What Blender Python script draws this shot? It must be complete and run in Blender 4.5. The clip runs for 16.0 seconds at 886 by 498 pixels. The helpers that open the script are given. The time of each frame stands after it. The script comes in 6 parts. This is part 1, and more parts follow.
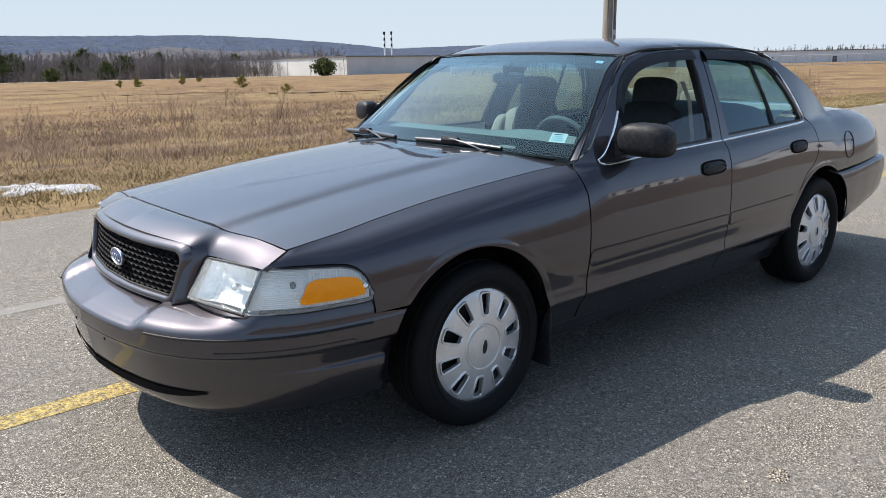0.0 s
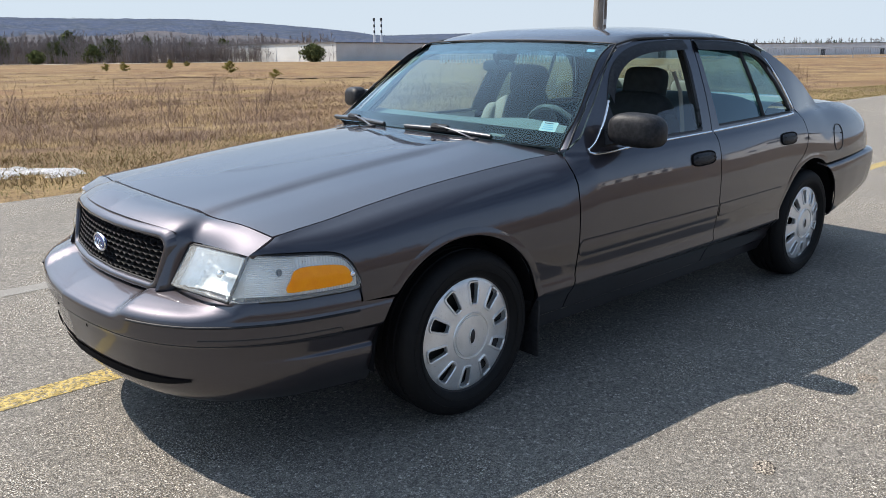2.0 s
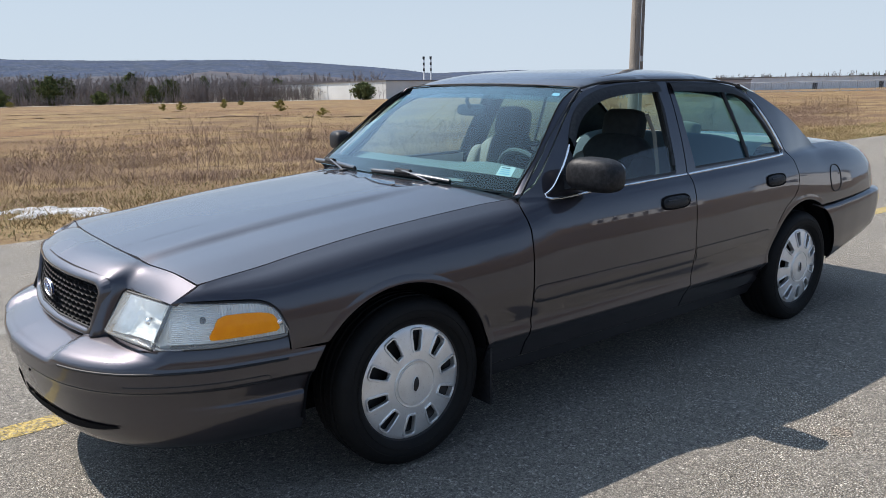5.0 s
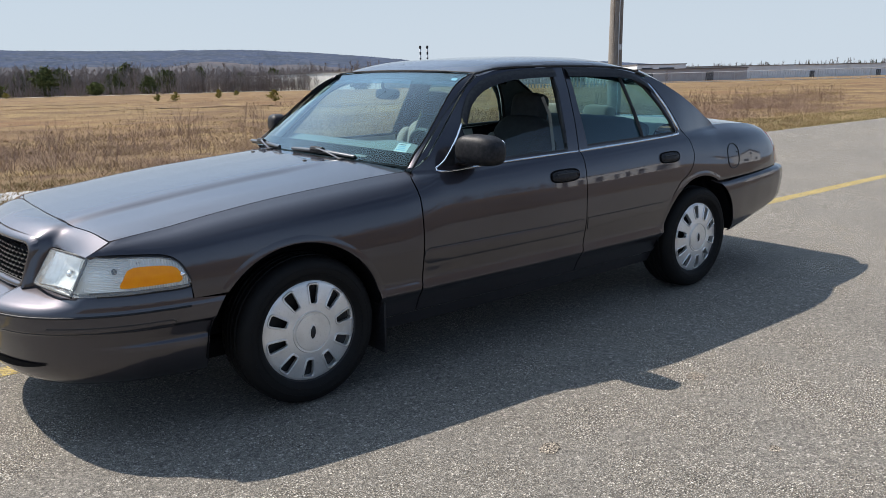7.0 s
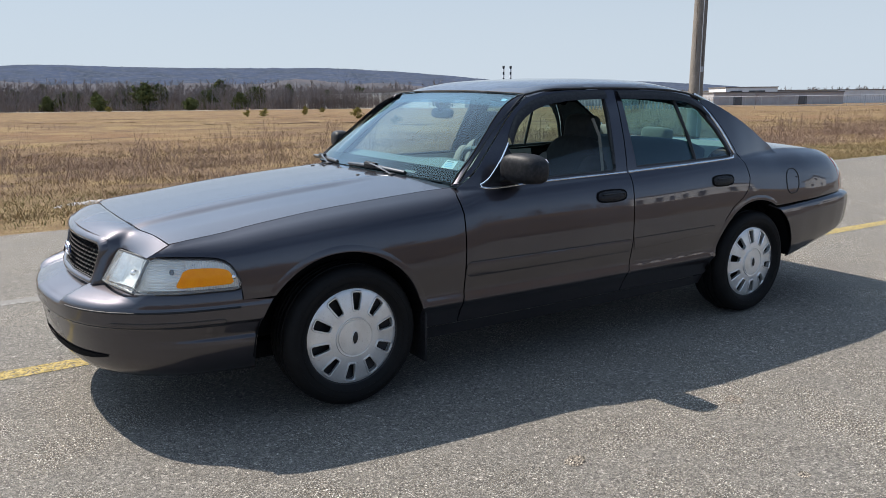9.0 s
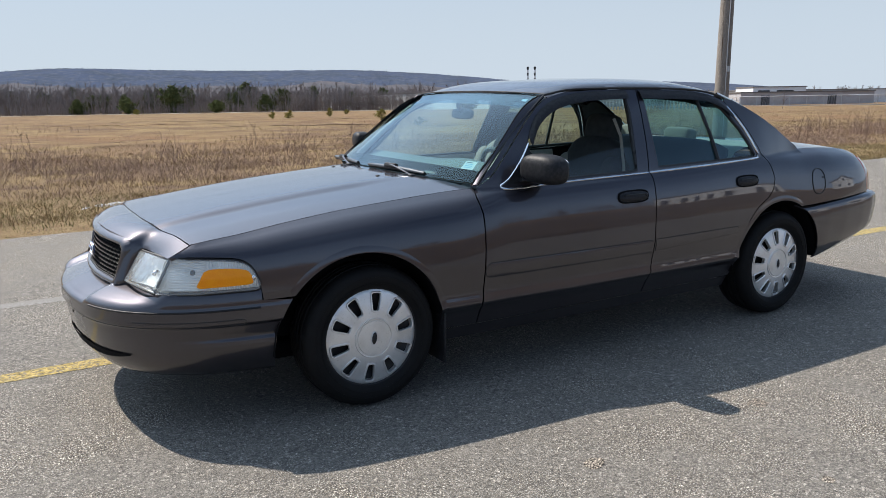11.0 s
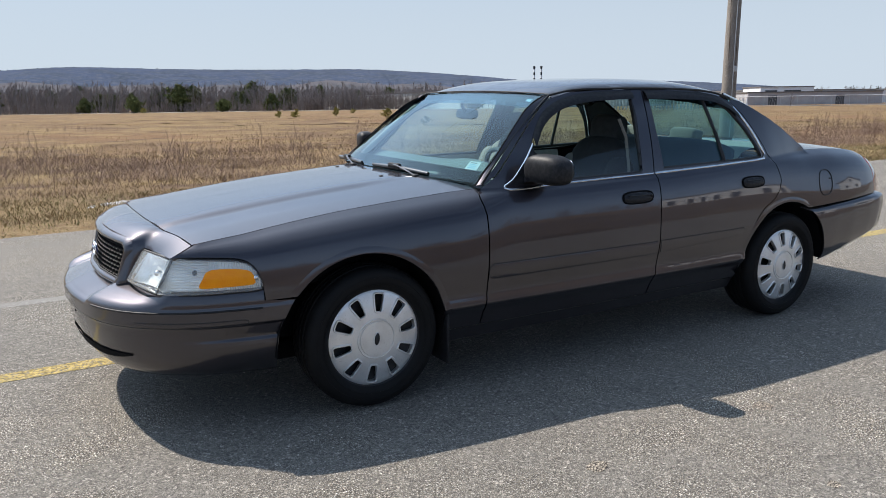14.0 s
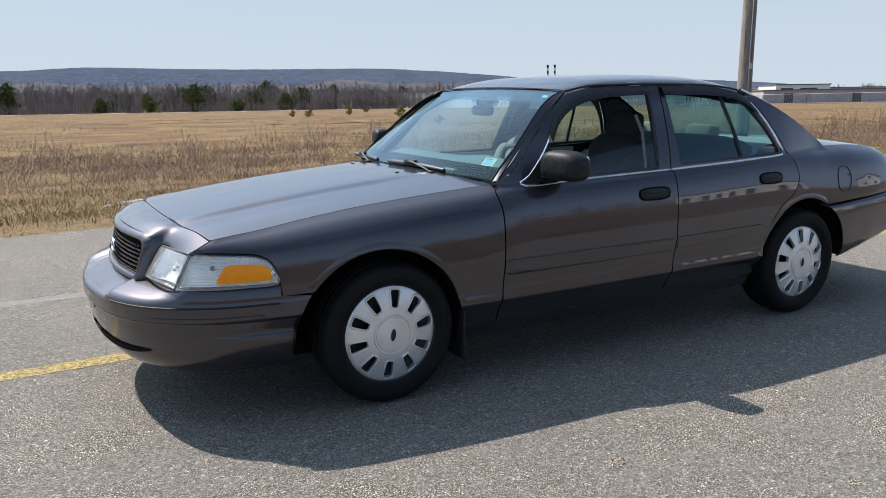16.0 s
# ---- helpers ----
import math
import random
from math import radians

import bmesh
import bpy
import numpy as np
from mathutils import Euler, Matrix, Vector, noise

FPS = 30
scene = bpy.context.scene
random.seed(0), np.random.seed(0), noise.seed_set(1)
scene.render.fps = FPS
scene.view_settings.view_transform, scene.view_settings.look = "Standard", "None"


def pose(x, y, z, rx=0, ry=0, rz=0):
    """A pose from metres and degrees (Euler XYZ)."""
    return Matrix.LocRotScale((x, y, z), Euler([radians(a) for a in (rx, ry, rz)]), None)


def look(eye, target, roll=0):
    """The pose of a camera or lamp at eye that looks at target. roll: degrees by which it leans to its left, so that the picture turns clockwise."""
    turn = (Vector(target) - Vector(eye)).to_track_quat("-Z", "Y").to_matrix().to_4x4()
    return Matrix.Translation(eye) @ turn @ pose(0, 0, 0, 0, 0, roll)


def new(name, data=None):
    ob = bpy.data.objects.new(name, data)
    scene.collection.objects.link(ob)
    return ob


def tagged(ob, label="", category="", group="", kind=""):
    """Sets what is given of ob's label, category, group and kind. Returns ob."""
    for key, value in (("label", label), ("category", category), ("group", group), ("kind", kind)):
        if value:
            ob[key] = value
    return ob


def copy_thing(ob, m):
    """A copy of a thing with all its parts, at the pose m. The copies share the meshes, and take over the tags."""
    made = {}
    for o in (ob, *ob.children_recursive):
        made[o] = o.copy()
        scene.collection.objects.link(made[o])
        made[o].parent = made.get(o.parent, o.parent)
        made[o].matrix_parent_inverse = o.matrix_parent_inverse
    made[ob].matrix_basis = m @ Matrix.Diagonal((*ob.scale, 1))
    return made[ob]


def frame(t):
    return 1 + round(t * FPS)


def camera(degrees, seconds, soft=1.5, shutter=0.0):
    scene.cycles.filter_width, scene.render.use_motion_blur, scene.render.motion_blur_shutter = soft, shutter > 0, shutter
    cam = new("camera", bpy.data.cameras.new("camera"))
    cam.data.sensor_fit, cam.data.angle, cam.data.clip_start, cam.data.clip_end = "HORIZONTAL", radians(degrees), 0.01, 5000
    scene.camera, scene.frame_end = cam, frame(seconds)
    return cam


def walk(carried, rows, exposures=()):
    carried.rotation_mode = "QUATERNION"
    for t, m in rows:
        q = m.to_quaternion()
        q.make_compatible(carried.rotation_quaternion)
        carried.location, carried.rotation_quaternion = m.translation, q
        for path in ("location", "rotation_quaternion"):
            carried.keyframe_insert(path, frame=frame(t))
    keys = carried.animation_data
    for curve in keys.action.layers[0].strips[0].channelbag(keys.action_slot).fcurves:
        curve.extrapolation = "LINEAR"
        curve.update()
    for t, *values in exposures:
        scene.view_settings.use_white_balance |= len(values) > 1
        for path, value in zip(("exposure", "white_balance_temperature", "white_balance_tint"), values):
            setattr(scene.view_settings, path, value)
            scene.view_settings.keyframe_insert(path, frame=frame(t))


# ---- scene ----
cam = camera(59.4, 16.0, soft=0.85)
# the road leans towards its edge: LEANING turns the road's own frame upright
LEANING = Vector((0.0056, 0.0218, 1.0)).rotation_difference(Vector((0, 0, 1))).to_matrix().to_4x4()
PATH = [
    (0, (-2.004, -2.972, 1.465), (-0.731, -1.509, 0.974), -0.8),
    (0.5, (-1.998, -2.969, 1.465), (-0.726, -1.506, 0.973), -1.0),
    (1, (-1.986, -2.964, 1.463), (-0.695, -1.518, 0.97), -1.0),
    (1.5, (-1.986, -2.96, 1.459), (-0.694, -1.52, 0.949), -0.6),
    (2, (-1.988, -2.952, 1.459), (-0.697, -1.515, 0.939), -0.0),
    (2.5, (-1.987, -2.951, 1.471), (-0.698, -1.512, 0.956), 0.2),
    (3, (-1.961, -2.967, 1.471), (-0.669, -1.531, 0.954), 0.2),
    (3.5, (-1.874, -2.955, 1.468), (-0.588, -1.49, 1.021), 0.1),
    (4, (-1.712, -2.96, 1.496), (-0.455, -1.46, 1.084), -0.8),
    (4.2, (-1.651, -2.979, 1.503), (-0.395, -1.48, 1.085), -0.8),
    (6.3, (-1.672, -3.67, 1.475), (-0.555, -2.071, 1.033), -0.5),
    (6.5, (-1.661, -3.723, 1.475), (-0.461, -2.191, 1.014), -0.8),
    (7, (-1.573, -3.837, 1.476), (-0.365, -2.31, 1.019), -0.9),
    (7.5, (-1.512, -3.959, 1.47), (-0.368, -2.38, 1.028), -0.8),
    (8, (-1.511, -4.025, 1.473), (-0.422, -2.404, 1.043), -0.7),
    (8.5, (-1.517, -4.038, 1.474), (-0.449, -2.4, 1.056), -0.5),
    (9, (-1.513, -4.045, 1.479), (-0.46, -2.394, 1.071), -0.2),
    (9.5, (-1.505, -4.054, 1.477), (-0.468, -2.393, 1.072), -0.2),
    (10, (-1.5, -4.062, 1.477), (-0.481, -2.389, 1.073), -0.4),
    (12.5, (-1.485, -4.035, 1.475), (-0.49, -2.348, 1.07), -0.5),
    (13, (-1.487, -4.041, 1.48), (-0.491, -2.354, 1.077), -0.4),
    (13.5, (-1.478, -4.041, 1.48), (-0.484, -2.352, 1.079), -0.3),
    (14, (-1.472, -4.043, 1.479), (-0.484, -2.352, 1.073), -0.4),
    (14.5, (-1.464, -4.039, 1.477), (-0.475, -2.348, 1.071), -0.4),
    (15, (-1.463, -4.024, 1.468), (-0.477, -2.333, 1.061), -0.6),
    (15.5, (-1.47, -4.025, 1.465), (-0.49, -2.33, 1.058), -0.6),
    (16, (-1.485, -4.037, 1.465), (-0.527, -2.33, 1.057), -0.6),
]
walk(cam, [(t, LEANING @ look(eye, target, roll)) for t, eye, target, roll in PATH], exposures=((0, 0.72, 6850, 11), (3.0, 0.70, 6800, 11), (4.2, 0.64, 6650, 11), (6.3, 0.54, 6850, 11), (16, 0.56, 6750, 11)))

import mathutils.geometry

# ---- world and sun ----
SUN = Vector((0.38, -0.665, -1.0)).normalized()
world = bpy.data.worlds.new("world")
scene.world = world
world.use_nodes = True
wn, wl = world.node_tree.nodes, world.node_tree.links
wn.clear()
sky = wn.new("ShaderNodeTexSky")
sky.sky_type, sky.sun_disc = "NISHITA", False
sky.sun_elevation, sky.sun_rotation = math.asin(-SUN.z), math.atan2(-SUN.x, -SUN.y)
sky.air_density, sky.dust_density, sky.ozone_density, sky.altitude = 1.0, 0.6, 4.5, 50
bg, wout = wn.new("ShaderNodeBackground"), wn.new("ShaderNodeOutputWorld")
geo = wn.new("ShaderNodeTexCoord")
mp = wn.new("ShaderNodeMapping")
mp.inputs["Scale"].default_value = (1.2, 1.2, 9.0)
mp.inputs["Rotation"].default_value = (0.05, 0.08, 0.3)
cloud = wn.new("ShaderNodeTexNoise")
cloud.inputs["Scale"].default_value, cloud.inputs["Detail"].default_value = 2.2, 6
ramp = wn.new("ShaderNodeValToRGB")
ramp.color_ramp.elements[0].position, ramp.color_ramp.elements[1].position = 0.42, 0.78
ramp.color_ramp.elements[0].color, ramp.color_ramp.elements[1].color = (0.04, 0.04, 0.04, 1), (0.60, 0.60, 0.60, 1)
veil = wn.new("ShaderNodeMixRGB")
# thin haze, glaring round the sun
aim, glare, bright = wn.new("ShaderNodeVectorMath"), wn.new("ShaderNodeMapRange"), wn.new("ShaderNodeMixRGB")
aim.operation = "DOT_PRODUCT"
aim.inputs[1].default_value = -SUN
glare.interpolation_type = "SMOOTHSTEP"
glare.inputs["From Min"].default_value, glare.inputs["From Max"].default_value = 0.05, 1.0
glare.inputs["To Min"].default_value, glare.inputs["To Max"].default_value = 0.0, 0.92
bright.inputs["Color2"].default_value = (11.5, 15.4, 21.0, 1)
wl.new(geo.outputs["Generated"], aim.inputs[0])
wl.new(aim.outputs["Value"], glare.inputs["Value"])
wl.new(bright.outputs["Color"], veil.inputs["Color2"])
wl.new(geo.outputs["Generated"], mp.inputs["Vector"])
wl.new(mp.outputs["Vector"], cloud.inputs["Vector"])
wl.new(cloud.outputs["Fac"], ramp.inputs["Fac"])
split, low, most = wn.new("ShaderNodeSeparateXYZ"), wn.new("ShaderNodeMapRange"), wn.new("ShaderNodeMath")
low.interpolation_type = "SMOOTHSTEP"
low.inputs["From Min"].default_value, low.inputs["From Max"].default_value = -0.05, 0.85
low.inputs["To Min"].default_value, low.inputs["To Max"].default_value = 0.90, 0.06
# the haze is brighter under the sun than opposite to it
sunward, hazy = wn.new("ShaderNodeMapRange"), wn.new("ShaderNodeMath")
sunward.interpolation_type = "SMOOTHSTEP"
sunward.inputs["From Min"].default_value, sunward.inputs["From Max"].default_value = -0.7, 0.45
sunward.inputs["To Min"].default_value, sunward.inputs["To Max"].default_value = 0.05, 1.0
hazy.operation = "MULTIPLY"
most.operation = "MAXIMUM"
wl.new(geo.outputs["Generated"], split.inputs[0])
wl.new(split.outputs["Z"], low.inputs["Value"])
wl.new(split.outputs["Y"], sunward.inputs["Value"])
wl.new(low.outputs[0], hazy.inputs[0])
wl.new(sunward.outputs[0], hazy.inputs[1])
wl.new(hazy.outputs[0], most.inputs[0])
wl.new(ramp.outputs["Color"], most.inputs[1])
ever = wn.new("ShaderNodeMath")
ever.operation = "MAXIMUM"
# a low bright band of haze all round the horizon
rim_low, rim_all = wn.new("ShaderNodeMapRange"), wn.new("ShaderNodeMath")
rim_low.interpolation_type = "SMOOTHSTEP"
rim_low.inputs["From Min"].default_value, rim_low.inputs["From Max"].default_value = 0.0, 0.60
rim_low.inputs["To Min"].default_value, rim_low.inputs["To Max"].default_value = 0.95, 0.0
rim_all.operation = "MAXIMUM"
wl.new(split.outputs["Z"], rim_low.inputs["Value"])
wl.new(rim_low.outputs[0], rim_all.inputs[0])
wl.new(most.outputs[0], rim_all.inputs[1])
wl.new(rim_all.outputs[0], ever.inputs[0])
high, glow = wn.new("ShaderNodeMapRange"), wn.new("ShaderNodeMath")
high.interpolation_type = "SMOOTHSTEP"
high.inputs["From Min"].default_value, high.inputs["From Max"].default_value = 0.10, 0.45
glow.operation = "MULTIPLY"
wl.new(split.outputs["Z"], high.inputs["Value"])
wl.new(glare.outputs[0], glow.inputs[0])
wl.new(high.outputs[0], glow.inputs[1])
# and bluer opposite to it
tone = wn.new("ShaderNodeMixRGB")
tone.inputs["Color1"].default_value = (4.9, 7.2, 11.0, 1)
lofty, azure = wn.new("ShaderNodeMapRange"), wn.new("ShaderNodeMixRGB")
lofty.interpolation_type = "SMOOTHSTEP"
lofty.inputs["From Min"].default_value, lofty.inputs["From Max"].default_value = 0.10, 0.45
azure.inputs["Color1"].default_value, azure.inputs["Color2"].default_value = (6.5, 7.8, 9.3, 1), (5.5, 8.3, 12.6, 1)
wl.new(split.outputs["Z"], lofty.inputs["Value"])
wl.new(lofty.outputs[0], azure.inputs["Fac"])
wl.new(azure.outputs["Color"], tone.inputs["Color2"])
wl.new(sunward.outputs[0], tone.inputs["Fac"])
wl.new(tone.outputs["Color"], bright.inputs["Color1"])
wl.new(glow.outputs[0], bright.inputs["Fac"])
wl.new(glow.outputs[0], ever.inputs[1])
wl.new(ever.outputs[0], veil.inputs["Fac"])
wl.new(sky.outputs["Color"], veil.inputs["Color1"])
wl.new(veil.outputs["Color"], bg.inputs["Color"])
wl.new(bg.outputs["Background"], wout.inputs["Surface"])
bg.inputs["Strength"].default_value = 0.062
sun = new("sun", bpy.data.lights.new("sun", "SUN"))
sun.data.energy, sun.data.angle, sun.data.color = 5.0, radians(0.53), (1.0, 0.95, 0.885)
sun.matrix_world = look((0, 0, 30), Vector((0, 0, 30)) + SUN)

# ---- materials ----


def material(name, colour, rough=0.6, metal=0.0, coat=0.0, spec=0.5, speck=(), bump=(), vary=0.0, tint=None):
    """A surface with its colour, varied by noise. speck: (scale, second colour, low, high) rows laid over each other;
    bump: (scale, metres); vary: how far single pieces differ; tint: colours between which pieces differ."""
    m = bpy.data.materials.new(name)
    m.use_nodes = True
    n, l = m.node_tree.nodes, m.node_tree.links
    b = n["Principled BSDF"]
    b.inputs["Roughness"].default_value, b.inputs["Metallic"].default_value = rough, metal
    b.inputs["Coat Weight"].default_value, b.inputs["Coat Roughness"].default_value = coat, 0.03
    b.inputs["Specular IOR Level"].default_value = spec
    b.inputs["Base Color"].default_value = (*colour, 1)
    if not (speck or bump or vary or tint):
        return m
    tc = n.new("ShaderNodeTexCoord")
    rgb = n.new("ShaderNodeRGB")
    rgb.outputs[0].default_value = (*colour, 1)
    last = rgb.outputs[0]
    if tint:
        info, mix = n.new("ShaderNodeNewGeometry"), n.new("ShaderNodeMixRGB")
        mix.inputs["Color2"].default_value = (*tint, 1)
        l.new(info.outputs["Random Per Island"], mix.inputs["Fac"])
        l.new(last, mix.inputs["Color1"])
        last = mix.outputs[0]
    for scale, second, low, high in speck:
        tex, rmp, mix = n.new("ShaderNodeTexNoise"), n.new("ShaderNodeValToRGB"), n.new("ShaderNodeMixRGB")
        tex.inputs["Scale"].default_value, tex.inputs["Detail"].default_value = scale, 4
        rmp.color_ramp.elements[0].position, rmp.color_ramp.elements[1].position = low, high
        mix.inputs["Color2"].default_value = (*second, 1)
        l.new(tc.outputs["Object"], tex.inputs["Vector"])
        l.new(tex.outputs["Fac"], rmp.inputs["Fac"])
        l.new(rmp.outputs["Color"], mix.inputs["Fac"])
        l.new(last, mix.inputs["Color1"])
        last = mix.outputs[0]
    if vary:
        info, hsv, mul = n.new("ShaderNodeObjectInfo"), n.new("ShaderNodeHueSaturation"), n.new("ShaderNodeMapRange")
        mul.inputs["To Min"].default_value, mul.inputs["To Max"].default_value = 1 - vary, 1 + vary
        l.new(info.outputs["Random"], mul.inputs["Value"])
        l.new(mul.outputs[0], hsv.inputs["Value"])
        l.new(last, hsv.inputs["Color"])
        last = hsv.outputs[0]
    l.new(last, b.inputs["Base Color"])
    before = None
    for scale, depth in bump:
        tex, bm = n.new("ShaderNodeTexNoise"), n.new("ShaderNodeBump")
        tex.inputs["Scale"].default_value, tex.inputs["Detail"].default_value = scale, 5
        bm.inputs["Distance"].default_value, bm.inputs["Strength"].default_value = depth, 1.0
        l.new(tc.outputs["Object"], tex.inputs["Vector"])
        l.new(tex.outputs["Fac"], bm.inputs["Height"])
        if before:
            l.new(before, bm.inputs["Normal"])
        before = bm.outputs[0]
    if before:
        l.new(before, b.inputs["Normal"])
    return m


def grainy(m, *layers):
    """Lays single stones over a surface. layers: (scale, how strongly, ramp of (place, grey))."""
    n, l = m.node_tree.nodes, m.node_tree.links
    b, tc = n["Principled BSDF"], n.new("ShaderNodeTexCoord")
    last = b.inputs["Base Color"].links[0].from_socket
    for scale, amount, stops in layers:
        cells, one, rmp, mix = n.new("ShaderNodeTexVoronoi"), n.new("ShaderNodeSeparateColor"), n.new("ShaderNodeValToRGB"), n.new("ShaderNodeMixRGB")
        cells.inputs["Scale"].default_value = scale
        mix.blend_type = "MULTIPLY"
        mix.inputs["Fac"].default_value = amount
        for i, (at, grey) in enumerate(stops):
            e = rmp.color_ramp.elements[i] if i < 2 else rmp.color_ramp.elements.new(at)
            e.position, e.color = at, (grey, grey * 0.985, grey * 0.96, 1)
        l.new(tc.outputs["Object"], cells.inputs["Vector"])
        l.new(cells.outputs["Color"], one.inputs[0])
        l.new(one.outputs[0], rmp.inputs["Fac"])
        l.new(last, mix.inputs["Color1"])
        l.new(rmp.outputs["Color"], mix.inputs["Color2"])
        last = mix.outputs[0]
    l.new(last, b.inputs["Base Color"])
    return m


def glass(name, tint, gloss=1.45, rough=0.0, haze=0.0, sheen=(0.95, 0.97, 1.0)):
    """A thin pane: it lets tinted light through and mirrors by its angle. haze: how milky it has aged."""
    m = bpy.data.materials.new(name)
    m.use_nodes = True
    n, l = m.node_tree.nodes, m.node_tree.links
    n.clear()
    out, mix = n.new("ShaderNodeOutputMaterial"), n.new("ShaderNodeMixShader")
    face, power, scale = n.new("ShaderNodeLayerWeight"), n.new("ShaderNodeMath"), n.new("ShaderNodeMapRange")
    clear, shine = n.new("ShaderNodeBsdfTransparent"), n.new("ShaderNodeBsdfGlossy")
    clear.inputs["Color"].default_value = (*tint, 1)
    shine.inputs["Roughness"].default_value = rough
    shine.inputs["Color"].default_value = (*sheen, 1)
    face.inputs["Blend"].default_value = 0.5
    power.operation = "POWER"
    power.inputs[1].default_value = 4.0
    scale.inputs["To Min"].default_value = ((gloss - 1) / (gloss + 1)) ** 2
    l.new(face.outputs["Facing"], power.inputs[0])
    l.new(power.outputs[0], scale.inputs["Value"])
    l.new(scale.outputs[0], mix.inputs["Fac"])
    through_it = clear.outputs[0]
    if haze:
        milky, white = n.new("ShaderNodeMixShader"), n.new("ShaderNodeBsdfDiffuse")
        white.inputs["Color"].default_value = (0.82, 0.85, 0.84, 1)
        milky.inputs["Fac"].default_value = haze
        l.new(clear.outputs[0], milky.inputs[1])
        l.new(white.outputs[0], milky.inputs[2])
        through_it = milky.outputs[0]
    l.new(through_it, mix.inputs[1])
    l.new(shine.outputs[0], mix.inputs[2])
    l.new(mix.outputs[0], out.inputs["Surface"])
    return m


PAINT = material("car_paint", (0.047, 0.0422, 0.0505), rough=0.44, metal=0.9, coat=1.0,
                 speck=((900.0, (0.085, 0.079, 0.088), 0.52, 0.75), (1.3, (0.038, 0.034, 0.042), 0.4, 0.7)))
PAINT.node_tree.nodes["Principled BSDF"].inputs["Coat IOR"].default_value = 1.62
DARK = material("black_cavity", (0.006, 0.006, 0.007), rough=0.9, spec=0.1)
PLASTIC = material("black_plastic", (0.010, 0.010, 0.0115), rough=0.5, spec=0.25, speck=((60.0, (0.024, 0.024, 0.026), 0.4, 0.7),), bump=((900.0, 0.0004),))
RUBBER = material("tyre_rubber", (0.0085, 0.0084, 0.0086), rough=0.65, spec=0.15, speck=((14.0, (0.013, 0.0125, 0.012), 0.45, 0.75), (120.0, (0.0105, 0.0102, 0.010), 0.4, 0.7)), bump=((260.0, 0.0006),))
SEAL = material("rubber_seal", (0.012, 0.012, 0.013), rough=0.6)
CHROME = material("chrome", (0.86, 0.87, 0.88), rough=0.22, metal=1.0, speck=((30.0, (0.62, 0.63, 0.65), 0.5, 0.8),))
SILVER = material("silver_wheel_cover", (0.78, 0.78, 0.77), rough=0.36, metal=0.65, coat=0.2, speck=((9.0, (0.62, 0.615, 0.60), 0.45, 0.75), (140.0, (0.52, 0.51, 0.50), 0.6, 0.85)))
STEEL = material("dark_steel", (0.03, 0.03, 0.032), rough=0.55, metal=0.5, speck=((40.0, (0.06, 0.045, 0.035), 0.5, 0.8),))
BADGE = material("blue_badge", (0.03, 0.05, 0.16), rough=0.25, coat=1.0)
REFLECTOR = material("lamp_reflector", (0.90, 0.93, 0.92), rough=0.32, metal=0.2, coat=0.3, speck=((14.0, (0.62, 0.66, 0.65), 0.46, 0.70),), bump=((20.0, 0.012),))
RIBBED = material("ribbed_lamp_shell", (0.92, 0.93, 0.91), rough=0.35, metal=0.15, coat=0.5, speck=((16.0, (0.80, 0.81, 0.79), 0.45, 0.7),))
METAL_ARM = material("grey_wiper_arm", (0.16, 0.165, 0.17), rough=0.35, metal=0.7, speck=((60.0, (0.10, 0.10, 0.105), 0.45, 0.7),))
WIPER = material("wiper_black", (0.016, 0.016, 0.017), rough=0.30, coat=0.9, speck=((50.0, (0.03, 0.03, 0.032), 0.5, 0.7),))
LENS = glass("clear_lens", (0.97, 0.98, 0.97), 1.5, 0.03, haze=0.20)
AMBER = material("amber_lens", (1.0, 0.33, 0.0), rough=0.35, coat=0.15, spec=0.3, speck=((30.0, (0.95, 0.28, 0.0), 0.4, 0.7),), bump=((160.0, 0.001),))
RED = material("red_lens", (0.28, 0.012, 0.012), rough=0.15, coat=1.0)
SCREEN = glass("windscreen_glass", (0.60, 0.83, 0.83), 1.5, sheen=(0.80, 0.94, 1.0))
SHADE = glass("blue_shade_band", (0.05, 0.08, 0.17), 1.05)
HALFSHADE = glass("pale_shade_band", (0.32, 0.44, 0.62), 1.05)
SIDEGLASS = glass("door_glass", (0.85, 0.92, 0.915), 1.6)
TINTED = glass("tinted_glass", (0.46, 0.66, 0.66), 1.75, sheen=(0.74, 0.91, 1.0))
CLOTH = material("parchment_cloth", (0.264, 0.248, 0.22), rough=0.95, speck=((300.0, (0.192, 0.18, 0.16), 0.4, 0.7),), bump=((700.0, 0.001),))
TRIM = material("grey_interior_trim", (0.40, 0.395, 0.375), rough=0.7, speck=((30.0, (0.34, 0.335, 0.315), 0.4, 0.7),), bump=((500.0, 0.0005),))
DASH = material("grey_dashboard", (0.13, 0.138, 0.138), rough=0.7, speck=((30.0, (0.11, 0.117, 0.117), 0.4, 0.7),), bump=((500.0, 0.0005),))
BLUECLOTH = material("dusky_blue_cloth", (0.12, 0.14, 0.17), rough=0.95, speck=((200.0, (0.09, 0.105, 0.13), 0.4, 0.7),), bump=((600.0, 0.001),))
DARKTRIM = material("dark_interior_trim", (0.03, 0.03, 0.032), rough=0.8, speck=((30.0, (0.02, 0.02, 0.021), 0.4, 0.7),))
WHEELGREY = material("dark_grey_vinyl", (0.075, 0.077, 0.078), rough=0.55, speck=((40.0, (0.055, 0.056, 0.057), 0.4, 0.7),))
PAPER = material("white_paper", (0.47, 0.49, 0.50), rough=0.7)
